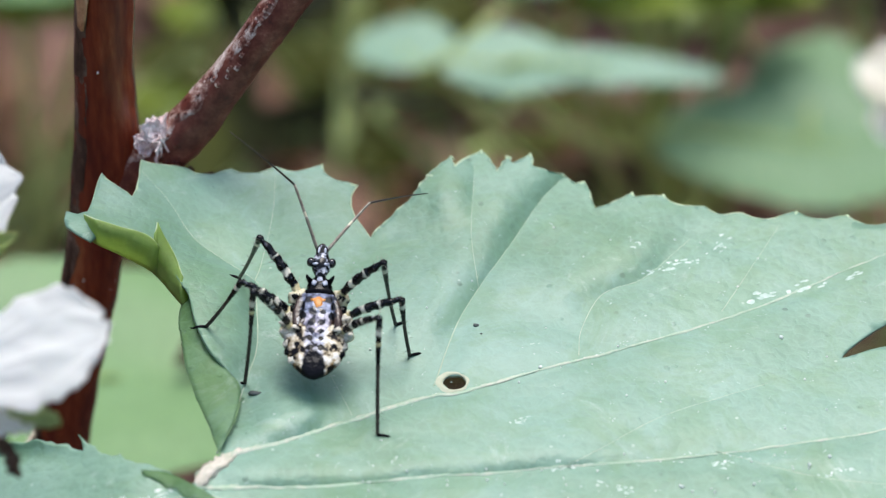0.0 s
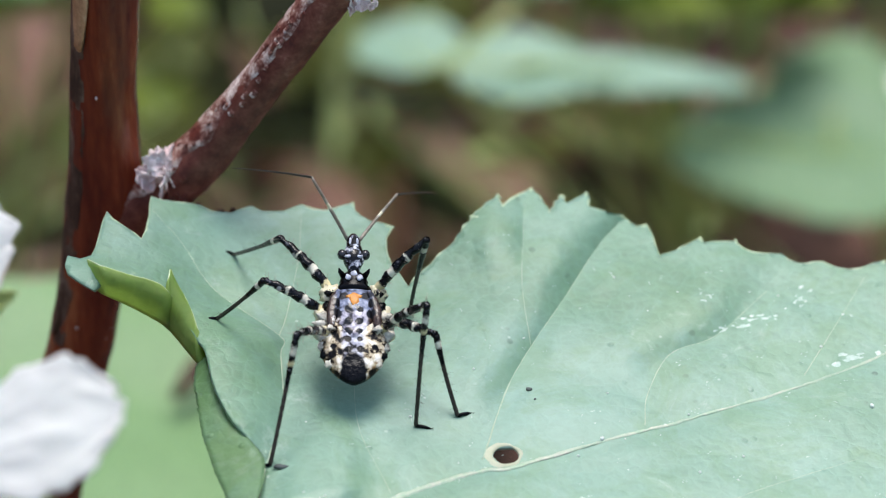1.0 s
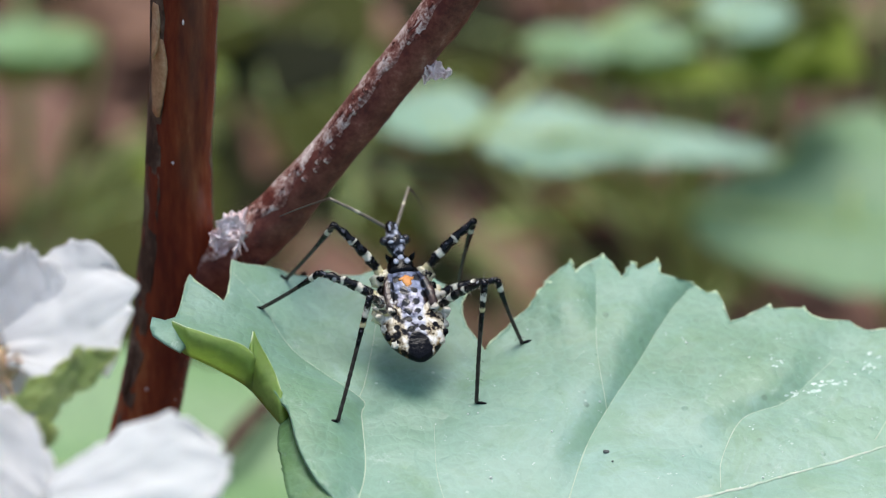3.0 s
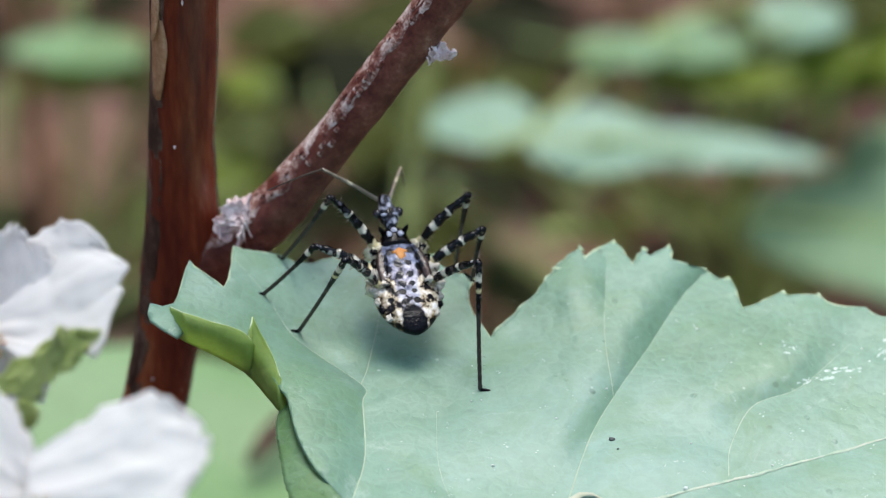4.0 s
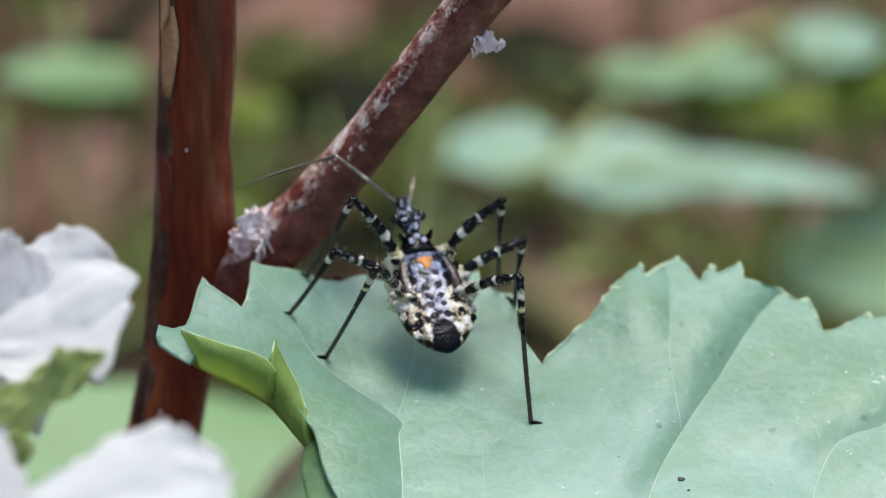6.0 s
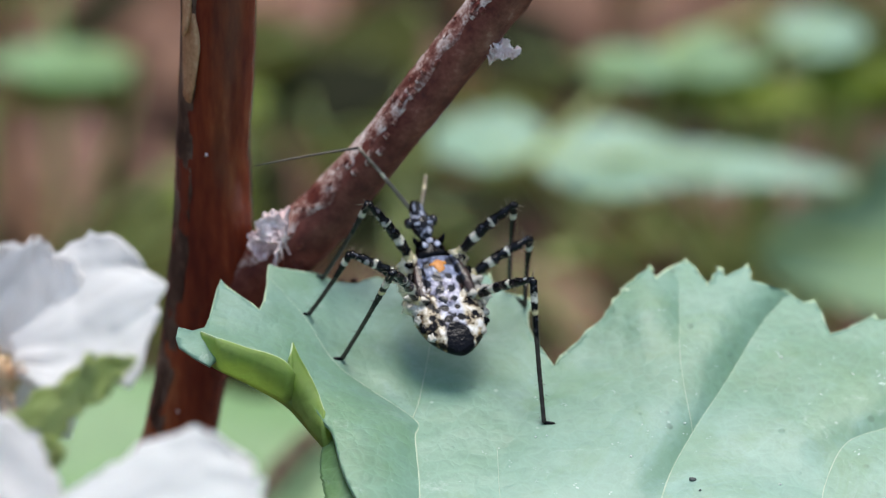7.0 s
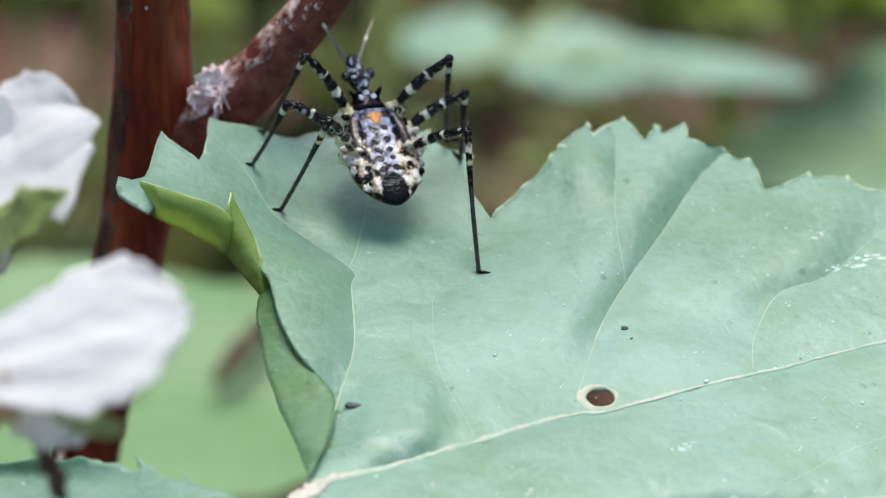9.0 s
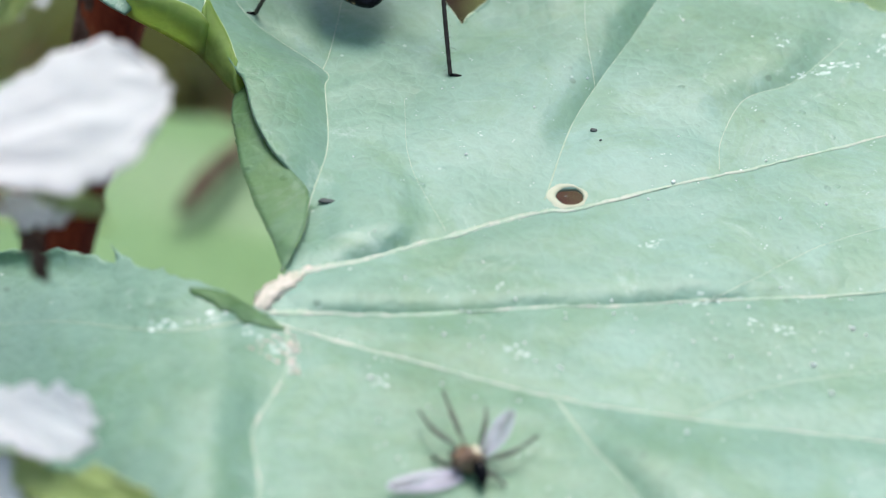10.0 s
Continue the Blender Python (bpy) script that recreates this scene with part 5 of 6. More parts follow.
plant("yellow-green plant with small ragged leaves", (0.05, 0.34, SOIL),
      [(0.0364, 0.2847, -0.1415, 0.0300, 0.0105, -95, 4, 0), (0.0545, 0.2965, -0.1454, 0.0200, 0.0110, -60, 0, 10), (0.0657, 0.3126, -0.1483, 0.0220, 0.0180, -30, 0, 6), (0.015, 0.3084, -0.1897, 0.0239, 0.0167, -70, 0, -8), (0.0071, 0.3304, -0.1928, 0.0161, 0.023, 20, 0, 8), (0.0265, 0.3462, -0.2052, 0.0188, 0.0119, -110, 8, 0), (-0.0101, 0.347, -0.2038, 0.0144, 0.0218, -20, 10, 0), (0.0656, 0.3225, -0.1605, 0.026, 0.024, -25, 0, 0)], (LEAF_LIME, LEAF_LIME, LEAF_LIME, LEAF_MID, LEAF_FAR_SHADED, LEAF_MID, LEAF_FAR_SHADED, LEAF_LIME))
plant("soft green plant with large shaded leaves", (0.12, 0.36, SOIL),
      [(0.0833, 0.285, -0.176, 0.0845, 0.0449, -96, 0, 0), (0.0765, 0.3120, -0.1775, 0.0460, 0.0270, -8, 0, 0)], LEAF_SIDE)
plant("green plant with broad leaves, shade put into their colour", (-0.12, 0.40, SOIL),
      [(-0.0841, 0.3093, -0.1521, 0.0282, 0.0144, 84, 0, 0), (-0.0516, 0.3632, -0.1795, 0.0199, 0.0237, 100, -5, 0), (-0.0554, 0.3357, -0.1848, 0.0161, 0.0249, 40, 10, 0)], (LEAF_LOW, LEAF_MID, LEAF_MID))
plant("light green leaf growing low behind the shrub stem", (-0.085, 0.14, SOIL),
      [(-0.046, 0.112, -0.101, 0.084, 0.052, -84, 0, 0), (-0.095, 0.11, -0.115, 0.05, 0.035, 70, -8, 0)], LEAF_LOW)
plant("yellow-green plant with ragged leaves beyond the stem", (-0.14, 0.36, SOIL),
      [(-0.083, 0.3062, -0.1568, 0.0242, 0.0094, 95, 0, 0), (-0.0532, 0.3233, -0.1673, 0.0125, 0.0112, 60, 10, 0), (-0.0575, 0.3134, -0.1821, 0.0125, 0.0149, 20, 12, 0)], LEAF_LIME)
plant("mid green plant with narrow leaves", (0.12, 0.42, SOIL),
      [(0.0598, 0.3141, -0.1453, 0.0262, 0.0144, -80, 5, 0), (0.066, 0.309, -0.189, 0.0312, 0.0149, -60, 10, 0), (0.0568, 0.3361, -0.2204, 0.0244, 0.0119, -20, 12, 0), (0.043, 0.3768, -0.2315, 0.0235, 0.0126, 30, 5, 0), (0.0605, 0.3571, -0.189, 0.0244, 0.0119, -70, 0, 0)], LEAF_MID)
# dark leaves fill the gaps, their shade put into the colour
plant("mid green plant with deep shade put into its leaf colour", (-0.02, 0.48, SOIL),
      [(-0.0415, 0.3584, -0.1868, 0.0188, 0.0396, 20, 30, 0), (-0.0294, 0.3981, -0.1993, 0.0306, 0.0252, -30, 20, 0), (-0.0012, 0.3985, -0.1989, 0.0306, 0.0231, 70, 10, 0), (0.001, 0.3754, -0.1974, 0.0206, 0.0184, -50, 0, 0), (-0.0335, 0.3772, -0.2306, 0.0259, 0.0273, 60, 0, 0), (-0.0169, 0.3748, -0.2343, 0.0212, 0.0273, -40, 0, 0)], (LEAF_FAR_SHADED, LEAF_MID))
_ln = spline([(-0.0375, 0.112, -0.0985), (-0.0330, 0.120, -0.0970), (-0.0275, 0.129, -0.0970)], 8)
tagged(part("dead_twig", tube(bmesh.new(), _ln, [0.0008, 0.0012, 0.0014, 0.0013, 0.0014, 0.0012, 0.001, 0.0006], 8, None, 0.2), STEM_OLD), "short brown dead twig lying on the low leaf", "twig")
# scattered plants whose leaf colours are darkened to stand for shade
_r = random.Random(21)
for _k in range(14):
    _x, _y = _r.uniform(-0.26, 0.26), _r.uniform(0.42, 1.0)
    plant("undergrowth plant with shade put into its dark green", (_x, _y, SOIL),
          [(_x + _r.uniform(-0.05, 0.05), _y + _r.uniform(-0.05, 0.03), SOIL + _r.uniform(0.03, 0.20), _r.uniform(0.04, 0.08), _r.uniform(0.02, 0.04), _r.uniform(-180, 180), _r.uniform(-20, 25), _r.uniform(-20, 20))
           for _ in range(5)], (LEAF_MID, LEAF_FAR_SHADED))
for _x0, _y0, _x1, _y1, _z1, _w in ((-0.017, 0.43, -0.022, 0.43, -0.113, 0.0028), (-0.122, 0.58, -0.197, 0.555, -0.101, 0.0037), (0.041, 0.63, 0.003, 0.642, -0.138, 0.0037), (-0.053, 0.705, -0.022, 0.68, -0.101, 0.005)):
    _ln = spline([(_x0, _y0, SOIL), ((_x0 + _x1) / 2 + 0.01, (_y0 + _y1) / 2, -0.2), (_x1, _y1, _z1)], 16)
    tagged(part("dry_cane", tube(bmesh.new(), [p for p in _ln], [_w] * 16, 10, None, 0.12), PEEL), "tan dry cane standing in the litter", "cane", "dry canes")


def litter():
    bm = bmesh.new()
    rnd = random.Random(4)
    for _ in range(420):
        x, y = rnd.uniform(-0.6, 0.6), rnd.uniform(0.05, 1.4)
        ln, wd = rnd.uniform(0.03, 0.09), rnd.uniform(0.015, 0.045)
        m = pose(x, y, SOIL + 0.007 + rnd.uniform(0, 0.018), rnd.uniform(-25, 25), rnd.uniform(-25, 25), rnd.uniform(0, 360))
        rows = []
        for j in range(6):
            t = j / 5
            h = wd / 2 * math.sin(math.pi * (0.04 + 0.92 * t)) ** 0.8
            rows.append([bm.verts.new(m @ Vector((s * h, ln * (t - 0.5), 0.006 * math.sin(t * 3) + abs(s) * 0.004))) for s in (-1, 0, 1)])
        for a, b in zip(rows, rows[1:]):
            for i in range(2):
                bm.faces.new((a[i], a[i + 1], b[i + 1], b[i]))
    m, nt, b = nodes_of("dead_leaf")
    g = nt.nodes.new("ShaderNodeNewGeometry")
    nt.links.new(ramp(nt, g.outputs["Random Per Island"], [(0.0, (0.05, 0.022, 0.012)), (0.35, (0.11, 0.052, 0.032)), (0.7, (0.27, 0.15, 0.108)), (1.0, (0.48, 0.33, 0.26))]), b.inputs["Base Color"])
    b.inputs["Roughness"].default_value = 0.85
    return tagged(part("leaf_litter", bm, m), "scattered dry brown fallen leaves on the soil", "leaf litter", kind="stuff")


litter()
for _x, _y, _l, _t in ((-0.157, 0.75, 0.111, 20), (-0.137, 0.82, 0.091, 70), (0.058, 0.867, 0.117, 80), (0.053, 0.726, 0.065, 100), (-0.074, 0.855, 0.078, -30), (0.031, 0.73, 0.058, 40), (-0.178, 0.723, 0.091, 130), (0.081, 0.856, 0.1, 70), (0.0785, 0.6767, 0.05, 60), (0.060, 0.700, 0.045, 110), (0.088, 0.704, 0.09, 30), (-0.0, 0.656, 0.1, 80), (-0.079, 0.705, 0.08, -30), (0.067, 0.847, 0.07, 10), (-0.161, 0.843, 0.09, 40)):
    _f = thing("fallen_leaf", "dry pinkish tan fallen leaf on the soil", "fallen leaf", pose(_x, _y, SOIL + 0.027, 6, -5, _t), "fallen leaves")
    _o = part("blade", far_leaf_mesh(_l, _l * 0.55, 0.25, 0.06, _x * 40), DEAD, _f)
    _o.location = (0, -_l / 2, 0)
    _o.modifiers.new("thickness", "SOLIDIFY").thickness = 0.0004
    part("midrib", tube(bmesh.new(), [Vector((0, _l * (_q / 6 - 0.62), 0.0012 - 0.06 * _l * (max(0, _q / 6 - 0.12)) ** 2)) for _q in range(7)], [0.0011 - 0.00012 * _q for _q in range(7)], 6), PEEL, _f, "tan midrib and stalk")
# pale blossom far behind
far_flower = thing("far_blossom", "cream white blossom on a stalk among leaves", "flower")
for _k in range(11):
    _o = part("petal", petal_mesh(11.5, 9.0, 0.9, _k * 2.1, 0.9), CREAM_PETAL, far_flower)
    _o.matrix_world = Matrix.Translation((0.0815, 0.226, -0.127)) @ pose(0, 0, 0, 24, 0, 0) @ pose(0, 0, 0, 12 + 38 * (_k % 2), 0, 360 / 11 * _k * 2 + 20)
part("flower_heart", blob(bmesh.new(), (0.0815, 0.225, -0.124), (0.002, 0.002, 0.002), 2, 0.4, 4), CREAM_PETAL, far_flower)
part("flower_stalk", tube(bmesh.new(), spline([(0.0815, 0.227, -0.128), (0.084, 0.238, -0.2), (0.092, 0.25, SOIL)], 16), [0.001] * 16, 8), SEPAL, far_flower)


# ---- dead gnat lying on the leaf ----
def make_gnat():
    g = thing("dead_gnat", "small dead brown gnat lying on its back on the leaf", "gnat", LEAF @ Matrix.Translation(on_leaf(-7.6, -47.4)) @ pose(0, 0, 0.0010, 0, 0, 0))
    part("thorax", blob(bmesh.new(), (-0.2 * MM, 0.1 * MM, 0.1 * MM), (1.15 * MM, 0.9 * MM, 1.0 * MM), 3, 0.25, 2), FLY, g)
    part("head", blob(bmesh.new(), (-1.05 * MM, 0.55 * MM, 0.0), (0.42 * MM, 0.45 * MM, 0.45 * MM), 2, 0.1, 3), EYE, g, "dark round head")
    bm = bmesh.new()
    pts = [Vector(p) * MM for p in ((0.3, 0.0, 0.2), (0.7, -0.6, 0.15), (0.9, -1.3, -0.1), (0.8, -2.0, -0.4))]
    tube(bm, pts, [0.45 * MM, 0.55 * MM, 0.45 * MM, 0.2 * MM], 12)
    part("abdomen", bm, BLACK, g, "shiny black abdomen")
    part("pale_patch", blob(bmesh.new(), (0.35 * MM, 0.3 * MM, 0.75 * MM), (0.35 * MM, 0.5 * MM, 0.3 * MM), 2, 0.2, 5), CREAM, g)

    def wing(p, length, width, rz, ry, rx):
        bm = bmesh.new()
        rows = []
        for j in range(13):
            t = j / 12
            h = width / 2 * math.sin(math.pi * (0.06 + 0.90 * t)) ** 0.6
            rows.append([bm.verts.new(Vector((s * h, length * t, 0.12 * math.sin(s * 2 + t * 5))) * MM) for s in (-1, -0.5, 0, 0.5, 1)])
        for a, b in zip(rows, rows[1:]):
            for i in range(4):
                bm.faces.new((a[i], a[i + 1], b[i + 1], b[i]))
        o = part("wing", bm, WING, g, "clear veined wing")
        o.matrix_local = pose(p[0] * MM, p[1] * MM, p[2] * MM, rx, ry, rz)
        for s in (-0.4, 0.1, 0.5):
            b2 = tube(bmesh.new(), [Vector((s * width * 0.35 * math.sin(math.pi * (0.1 + 0.8 * t)), length * t, 0.06)) * MM for t in (0.02, 0.3, 0.6, 0.95)], [0.03 * MM] * 4, 5)
            part("wing_vein", b2, BROWN_LEG, o)

    wing((0.9, 0.5, 0.1), 3.9, 1.5, -38, 0, 35)
    wing((-0.5, -0.7, -0.6), 5.6, 2.2, 112, 0, 4)
    for a, b, c in (((-0.6, 0.8, 0.3), (-2.6, 2.4, 0.6), (-3.6, 4.6, 0.2)), ((-0.3, 0.9, 0.4), (-1.3, 3.4, 1.1), (-1.9, 6.3, 0.6)), ((0.6, 0.9, 0.2), (1.0, 2.6, 1.3), (1.1, 4.6, 0.8)),
                    ((0.9, 0.2, -0.1), (3.1, 0.8, 0.5), (4.8, 2.8, 0.2)), ((-0.8, -0.3, -0.2), (-1.8, 0.2, -0.5), (-2.6, 1.2, -0.8)), ((0.7, -0.6, -0.3), (1.8, -0.8, -0.4), (2.6, -1.4, -0.8))):
        line = spline([a, b, c], 12)
        part("leg", tube(bmesh.new(), [p * MM for p in line], [(0.16 if 2 < i < 7 else 0.10) * MM for i in range(12)], 7), BROWN_LEG, g)


make_gnat()


# ---- the assassin bug ----
FEMUR = {1: 7.1, 2: 6.5, 3: 8.2}
TIBIA = {1: 10.8, 2: 7.3, 3: 11.2}
COXA = {1: (1.5, 1.2, -0.2), 2: (1.9, -0.8, -0.4), 3: (2.0, -2.4, -0.4)}
bug = thing("assassin_bug", "black and cream assassin bug nymph with banded legs and orange mark", "insect")


def loft(bm, sections, sides=24, upper=1.0, lower=1.0):
    """Rings across the body: (y, half width, height up, height down, z of the middle)."""
    rings = []
    for y, w, up, down, z in sections:
        ring = []
        for k in range(sides):
            a = 2 * math.pi * k / sides
            c, s = math.cos(a), math.sin(a)
            ring.append(bm.verts.new(Vector((w * c, y, z + (up * s if s > 0 else down * s))) * MM))
        rings.append(ring)
    for a, b in zip(rings, rings[1:]):
        for k in range(sides):
            bm.faces.new((a[k], a[(k + 1) % sides], b[(k + 1) % sides], b[k]))
    bm.faces.new(rings[0])
    bm.faces.new(rings[-1])
    return bm


def make_bug():
    # abdomen: broad and dished, its tail turned up
    secs = []
    for j in range(25):
        t = j / 24
        y = -1.3 - 6.4 * t
        w = 2.95 * (math.sin(math.pi * (0.24 + 0.755 * t)) ** 0.62)
        up = 1.15 * math.sin(math.pi * (0.25 + 0.74 * t)) ** 0.5
        down = 1.75 * math.sin(math.pi * (0.16 + 0.83 * t)) ** 0.6
        secs.append((y, w, up, down, -0.15 + 0.35 * t * t))
    bm = loft(bmesh.new(), secs, 32)
    for v in bm.verts:
        x, y = v.co.x / MM, v.co.y / MM
        if v.co.z > 0:
            ring = 0.10 * math.cos((y + 1.3) * 2 * math.pi / 0.95)
            v.co.z += (0.25 * bumped(abs(x), 1.4, 3.0) + 0.35 * ring - 0.08) * MM * 0.6
    part("abdomen", bm, ABDOMEN, bug, "cream abdomen blotched black with a black tail")
    # side teeth of the abdomen, waxy white and black by turns
    rnd = random.Random(3)
    for side in (-1, 1):
        for k in range(6):
            t = 0.02 + k * 0.14
            y = -1.5 - 6.0 * t
            w = 2.95 * (math.sin(math.pi * (0.24 + 0.755 * t)) ** 0.62)
            part("margin_lobe", blob(bmesh.new(), (side * w * 0.93 * MM, y * MM, 0.30 * MM), (0.34 * MM, 0.40 * MM, 0.26 * MM), 3, 0.6, k + side), (WHITE_TUFT, BLACK)[k % 3 == 1], bug)
    # middle plate with wing pads
    bm = loft(bmesh.new(), [(1.35, 1.6, 0.75, 1.2, 0.1), (1.15, 1.95, 0.95, 1.4, 0.1), (0.2, 2.0, 1.12, 1.5, 0.1), (-0.9, 1.98, 1.18, 1.5, 0.1), (-1.7, 1.95, 1.10, 1.4, 0.05), (-2.5, 1.75, 1.02, 1.2, 0.02), (-3.1, 1.3, 1.04, 1.0, 0.05), (-3.6, 0.6, 1.0, 0.8, 0.05)], 28)
    part("wing_pad_plate", bm, SLATE, bug, "slate-blue back plate")
    for side in (-1, 1):
        bm = bmesh.new()
        tube(bm, [Vector((side * x, y, z)) * MM for x, y, z in ((1.2, 1.1, 0.95), (1.6, 0.2, 1.08), (1.85, -1.0, 1.05), (1.95, -2.2, 1.0), (1.8, -3.0, 0.9))], [0.2 * MM, 0.36 * MM, 0.42 * MM, 0.40 * MM, 0.15 * MM], 14, None, 0.45, side, 0.35)
        part("wing_pad", bm, SLATE, bug)
        for p, s, m in (
                        ((2.15, 0.9, 0.75), (0.34, 0.30, 0.30), BLACK), ((2.5, -1.3, 0.75), (0.40, 0.36, 0.34), WHITE_TUFT), ((2.75, -2.1, 0.6), (0.42, 0.36, 0.36), WHITE_TUFT),
                        ((2.3, -0.3, 0.5), (0.36, 0.5, 0.4), BLACK)):
            part("plate_mark", blob(bmesh.new(), (side * p[0] * MM, p[1] * MM, p[2] * MM), (s[0] * MM, s[1] * MM, s[2] * (0.35 if p[0] < 1.5 else 0.8) * MM), 3, 0.6, p[1] * 3 + side), m, bug)
    # spiky waxy tubercles standing off the shoulders of the abdomen
    for side in (-1, 1):
        for k, (p, q, w, m) in enumerate((((2.2, -1.5, 0.3), (3.15, -1.55, 1.35), 0.42, WHITE_TUFT), ((2.5, -2.0, 0.3), (3.55, -2.25, 1.0), 0.40, WHITE_TUFT), ((2.5, -1.75, 0.2), (3.0, -1.9, 0.75), 0.36, BLACK),
                                          ((2.7, -2.8, 0.2), (3.4, -3.05, 0.75), 0.44, WHITE_TUFT), ((1.9, -2.6, 0.7), (2.3, -2.9, 1.25), 0.45, WHITE_TUFT))):
            p, q = (Vector((side * r[0], r[1], r[2])) for r in (p, q))
            part("tubercle", tube(bmesh.new(), [p * MM, (p * 0.6 + q * 0.4) * MM, (p * 0.25 + q * 0.75) * MM, q * MM], [w * MM, w * 0.85 * MM, w * 0.55 * MM, 0.08 * MM], 10, None, 0.9, k + side), m, bug)
    part("orange_mark", blob(bmesh.new(), (0, 0.05 * MM, 1.20 * MM), (0.40 * MM, 0.66 * MM, 0.10 * MM), 3, 0.3, 1), ORANGE, bug, "bright orange mark")
    part("orange_mark", blob(bmesh.new(), (0, 0.35 * MM, 1.16 * MM), (0.68 * MM, 0.26 * MM, 0.10 * MM), 3, 0.3, 5), ORANGE, bug, "bright orange mark")
    # collar
    bm = loft(bmesh.new(), [(3.25, 0.75, 0.55, 0.6, 0.2), (2.9, 1.05, 0.8, 0.9, 0.2), (2.3, 1.25, 0.95, 1.1, 0.2), (2.0, 1.2, 0.8, 1.1, 0.2), (1.7, 1.5, 0.95, 1.2, 0.2), (1.25, 1.65, 0.85, 1.2, 0.15)], 24)
    part("collar", bm, BLACK, bug, "glossy black collar plate speckled grey")
    for side in (-1, 1):
        bm = tube(bmesh.new(), [Vector((side * 0.9, 2.75, 0.6)) * MM, Vector((side * 1.2, 3.0, 0.95)) * MM, Vector((side * 1.3, 3.15, 1.2)) * MM], [0.3 * MM, 0.18 * MM, 0.04 * MM], 8)
        part("collar_spine", bm, BLACK, bug)
        part("collar_mark", blob(bmesh.new(), (side * 0.5 * MM, 2.35 * MM, 1.08 * MM), (0.26 * MM, 0.3 * MM, 0.10 * MM), 2, 0.6, side * 4), STEEL, bug)
    part("collar_mark", blob(bmesh.new(), (0, 2.75 * MM, 1.02 * MM), (0.3 * MM, 0.3 * MM, 0.12 * MM), 2, 0.4, 2), STEEL, bug)
    # head
    bm = loft(bmesh.new(), [(3.1, 0.45, 0.4, 0.5, 0.25), (3.7, 0.55, 0.5, 0.6, 0.28), (4.3, 0.85, 0.75, 0.8, 0.3), (5.0, 0.95, 0.85, 0.85, 0.3), (5.5, 0.8, 0.75, 0.75, 0.25), (6.1, 0.62, 0.6, 0.6, 0.2), (6.8, 0.6, 0.55, 0.55, 0.1), (7.3, 0.3, 0.3, 0.4, 0.0)], 20)
    part("head", bm, HEAD, bug, "narrow black head speckled grey")
    for side in (-1, 1):
        part("eye", blob(bmesh.new(), (side * 0.98 * MM, 5.05 * MM, 0.40 * MM), (0.42 * MM, 0.46 * MM, 0.46 * MM), 3), EYE, bug, "bulging dark eye")
        part("head_mark", blob(bmesh.new(), (side * 0.45 * MM, 4.55 * MM, 0.95 * MM), (0.34 * MM, 0.15 * MM, 0.12 * MM), 2, 0.4, side + 7), STEEL, bug, "pale crescent behind the eye")
        part("head_mark", blob(bmesh.new(), (side * 0.30 * MM, 6.2 * MM, 0.72 * MM), (0.12 * MM, 0.42 * MM, 0.10 * MM), 2, 0.4, side + 9), STEEL, bug)
    bm = tube(bmesh.new(), [Vector(p) * MM for p in ((0, 7.1, -0.1), (0, 7.3, -0.9), (0, 6.3, -1.5), (0, 5.0, -1.2))], [0.22 * MM, 0.22 * MM, 0.18 * MM, 0.08 * MM], 10)
    part("beak", bm, BLACK, bug, "curved black beak")
    part("breast", loft(bmesh.new(), [(2.6, 0.9, 0.5, 0.8, -0.6), (1.0, 1.7, 0.6, 1.1, -0.7), (-1.0, 1.9, 0.6, 1.2, -0.8), (-2.8, 1.6, 0.5, 0.9, -0.8)], 20), BLACK, bug)
    # legs: bones along +y from their joint
    legs = {}
    for side, sign in (("left", -1), ("right", 1)):
        for n in (1, 2, 3):
            c = COXA[n]
            part("hip", blob(bmesh.new(), (sign * c[0] * 1.3 * MM, c[1] * MM, (c[2] + 0.25) * MM), (0.86 * MM, 0.86 * MM, 0.8 * MM), 3, 0.5, n + sign), HIP, bug, "cream and black leg base")
            L = FEMUR[n]
            steps = 40
            rad = [(0.28 + 0.15 * math.sin(math.pi * min(1, i / steps * 1.1)) ** 0.6 + 0.035 * math.sin(i * 0.95 + n) + 0.02 * math.sin(i * 2.3)) * (1.0 if n < 3 else 0.9) * MM for i in range(steps + 1)]
            bm = tube(bmesh.new(), [Vector((0.05 * math.sin(i * 0.8), L * i / steps, 0.30 * math.sin(math.pi * i / steps))) * MM for i in range(steps + 1)], rad, 12, None, 0.12)
            fem = part("femur", bm, THIGHS[n], bug, "black thigh ringed with cream")
            rnd = random.Random(n + 20)
            hair = bmesh.new()
            for _ in range(46):
                y = rnd.uniform(0.03, 0.99) * L
                a = rnd.uniform(0, 6.28)
                d = Vector((math.cos(a), 0.45, math.sin(a))).normalized()
                c0 = Vector((0, y, 0.30 * math.sin(math.pi * y / L)))
                tube(hair, [(c0 + d * 0.35) * MM, (c0 + d * rnd.uniform(0.75, 1.15)) * MM], [0.022 * MM, 0.006 * MM], 4)
            part("bristles", hair, FEELER, fem)
            L = TIBIA[n]
            rad = [(0.30 - 0.12 * bumped(i / steps, 0.05, 0.5) + 0.02 * math.sin(i * 2.3)) * MM for i in range(steps + 1)]
            bm = tube(bmesh.new(), [Vector((0, L * i / steps, -0.12 * math.sin(math.pi * i / steps))) * MM for i in range(steps + 1)], rad, 10, None, 0.08)
            tib = part("shin", bm, SHINS[n], bug, "thin dark shin with a pale ring")
            rnd = random.Random(n)
            hair = bmesh.new()
            for _ in range(30):
                y = rnd.uniform(0.05, 0.98) * L
                a = rnd.uniform(0, 6.28)
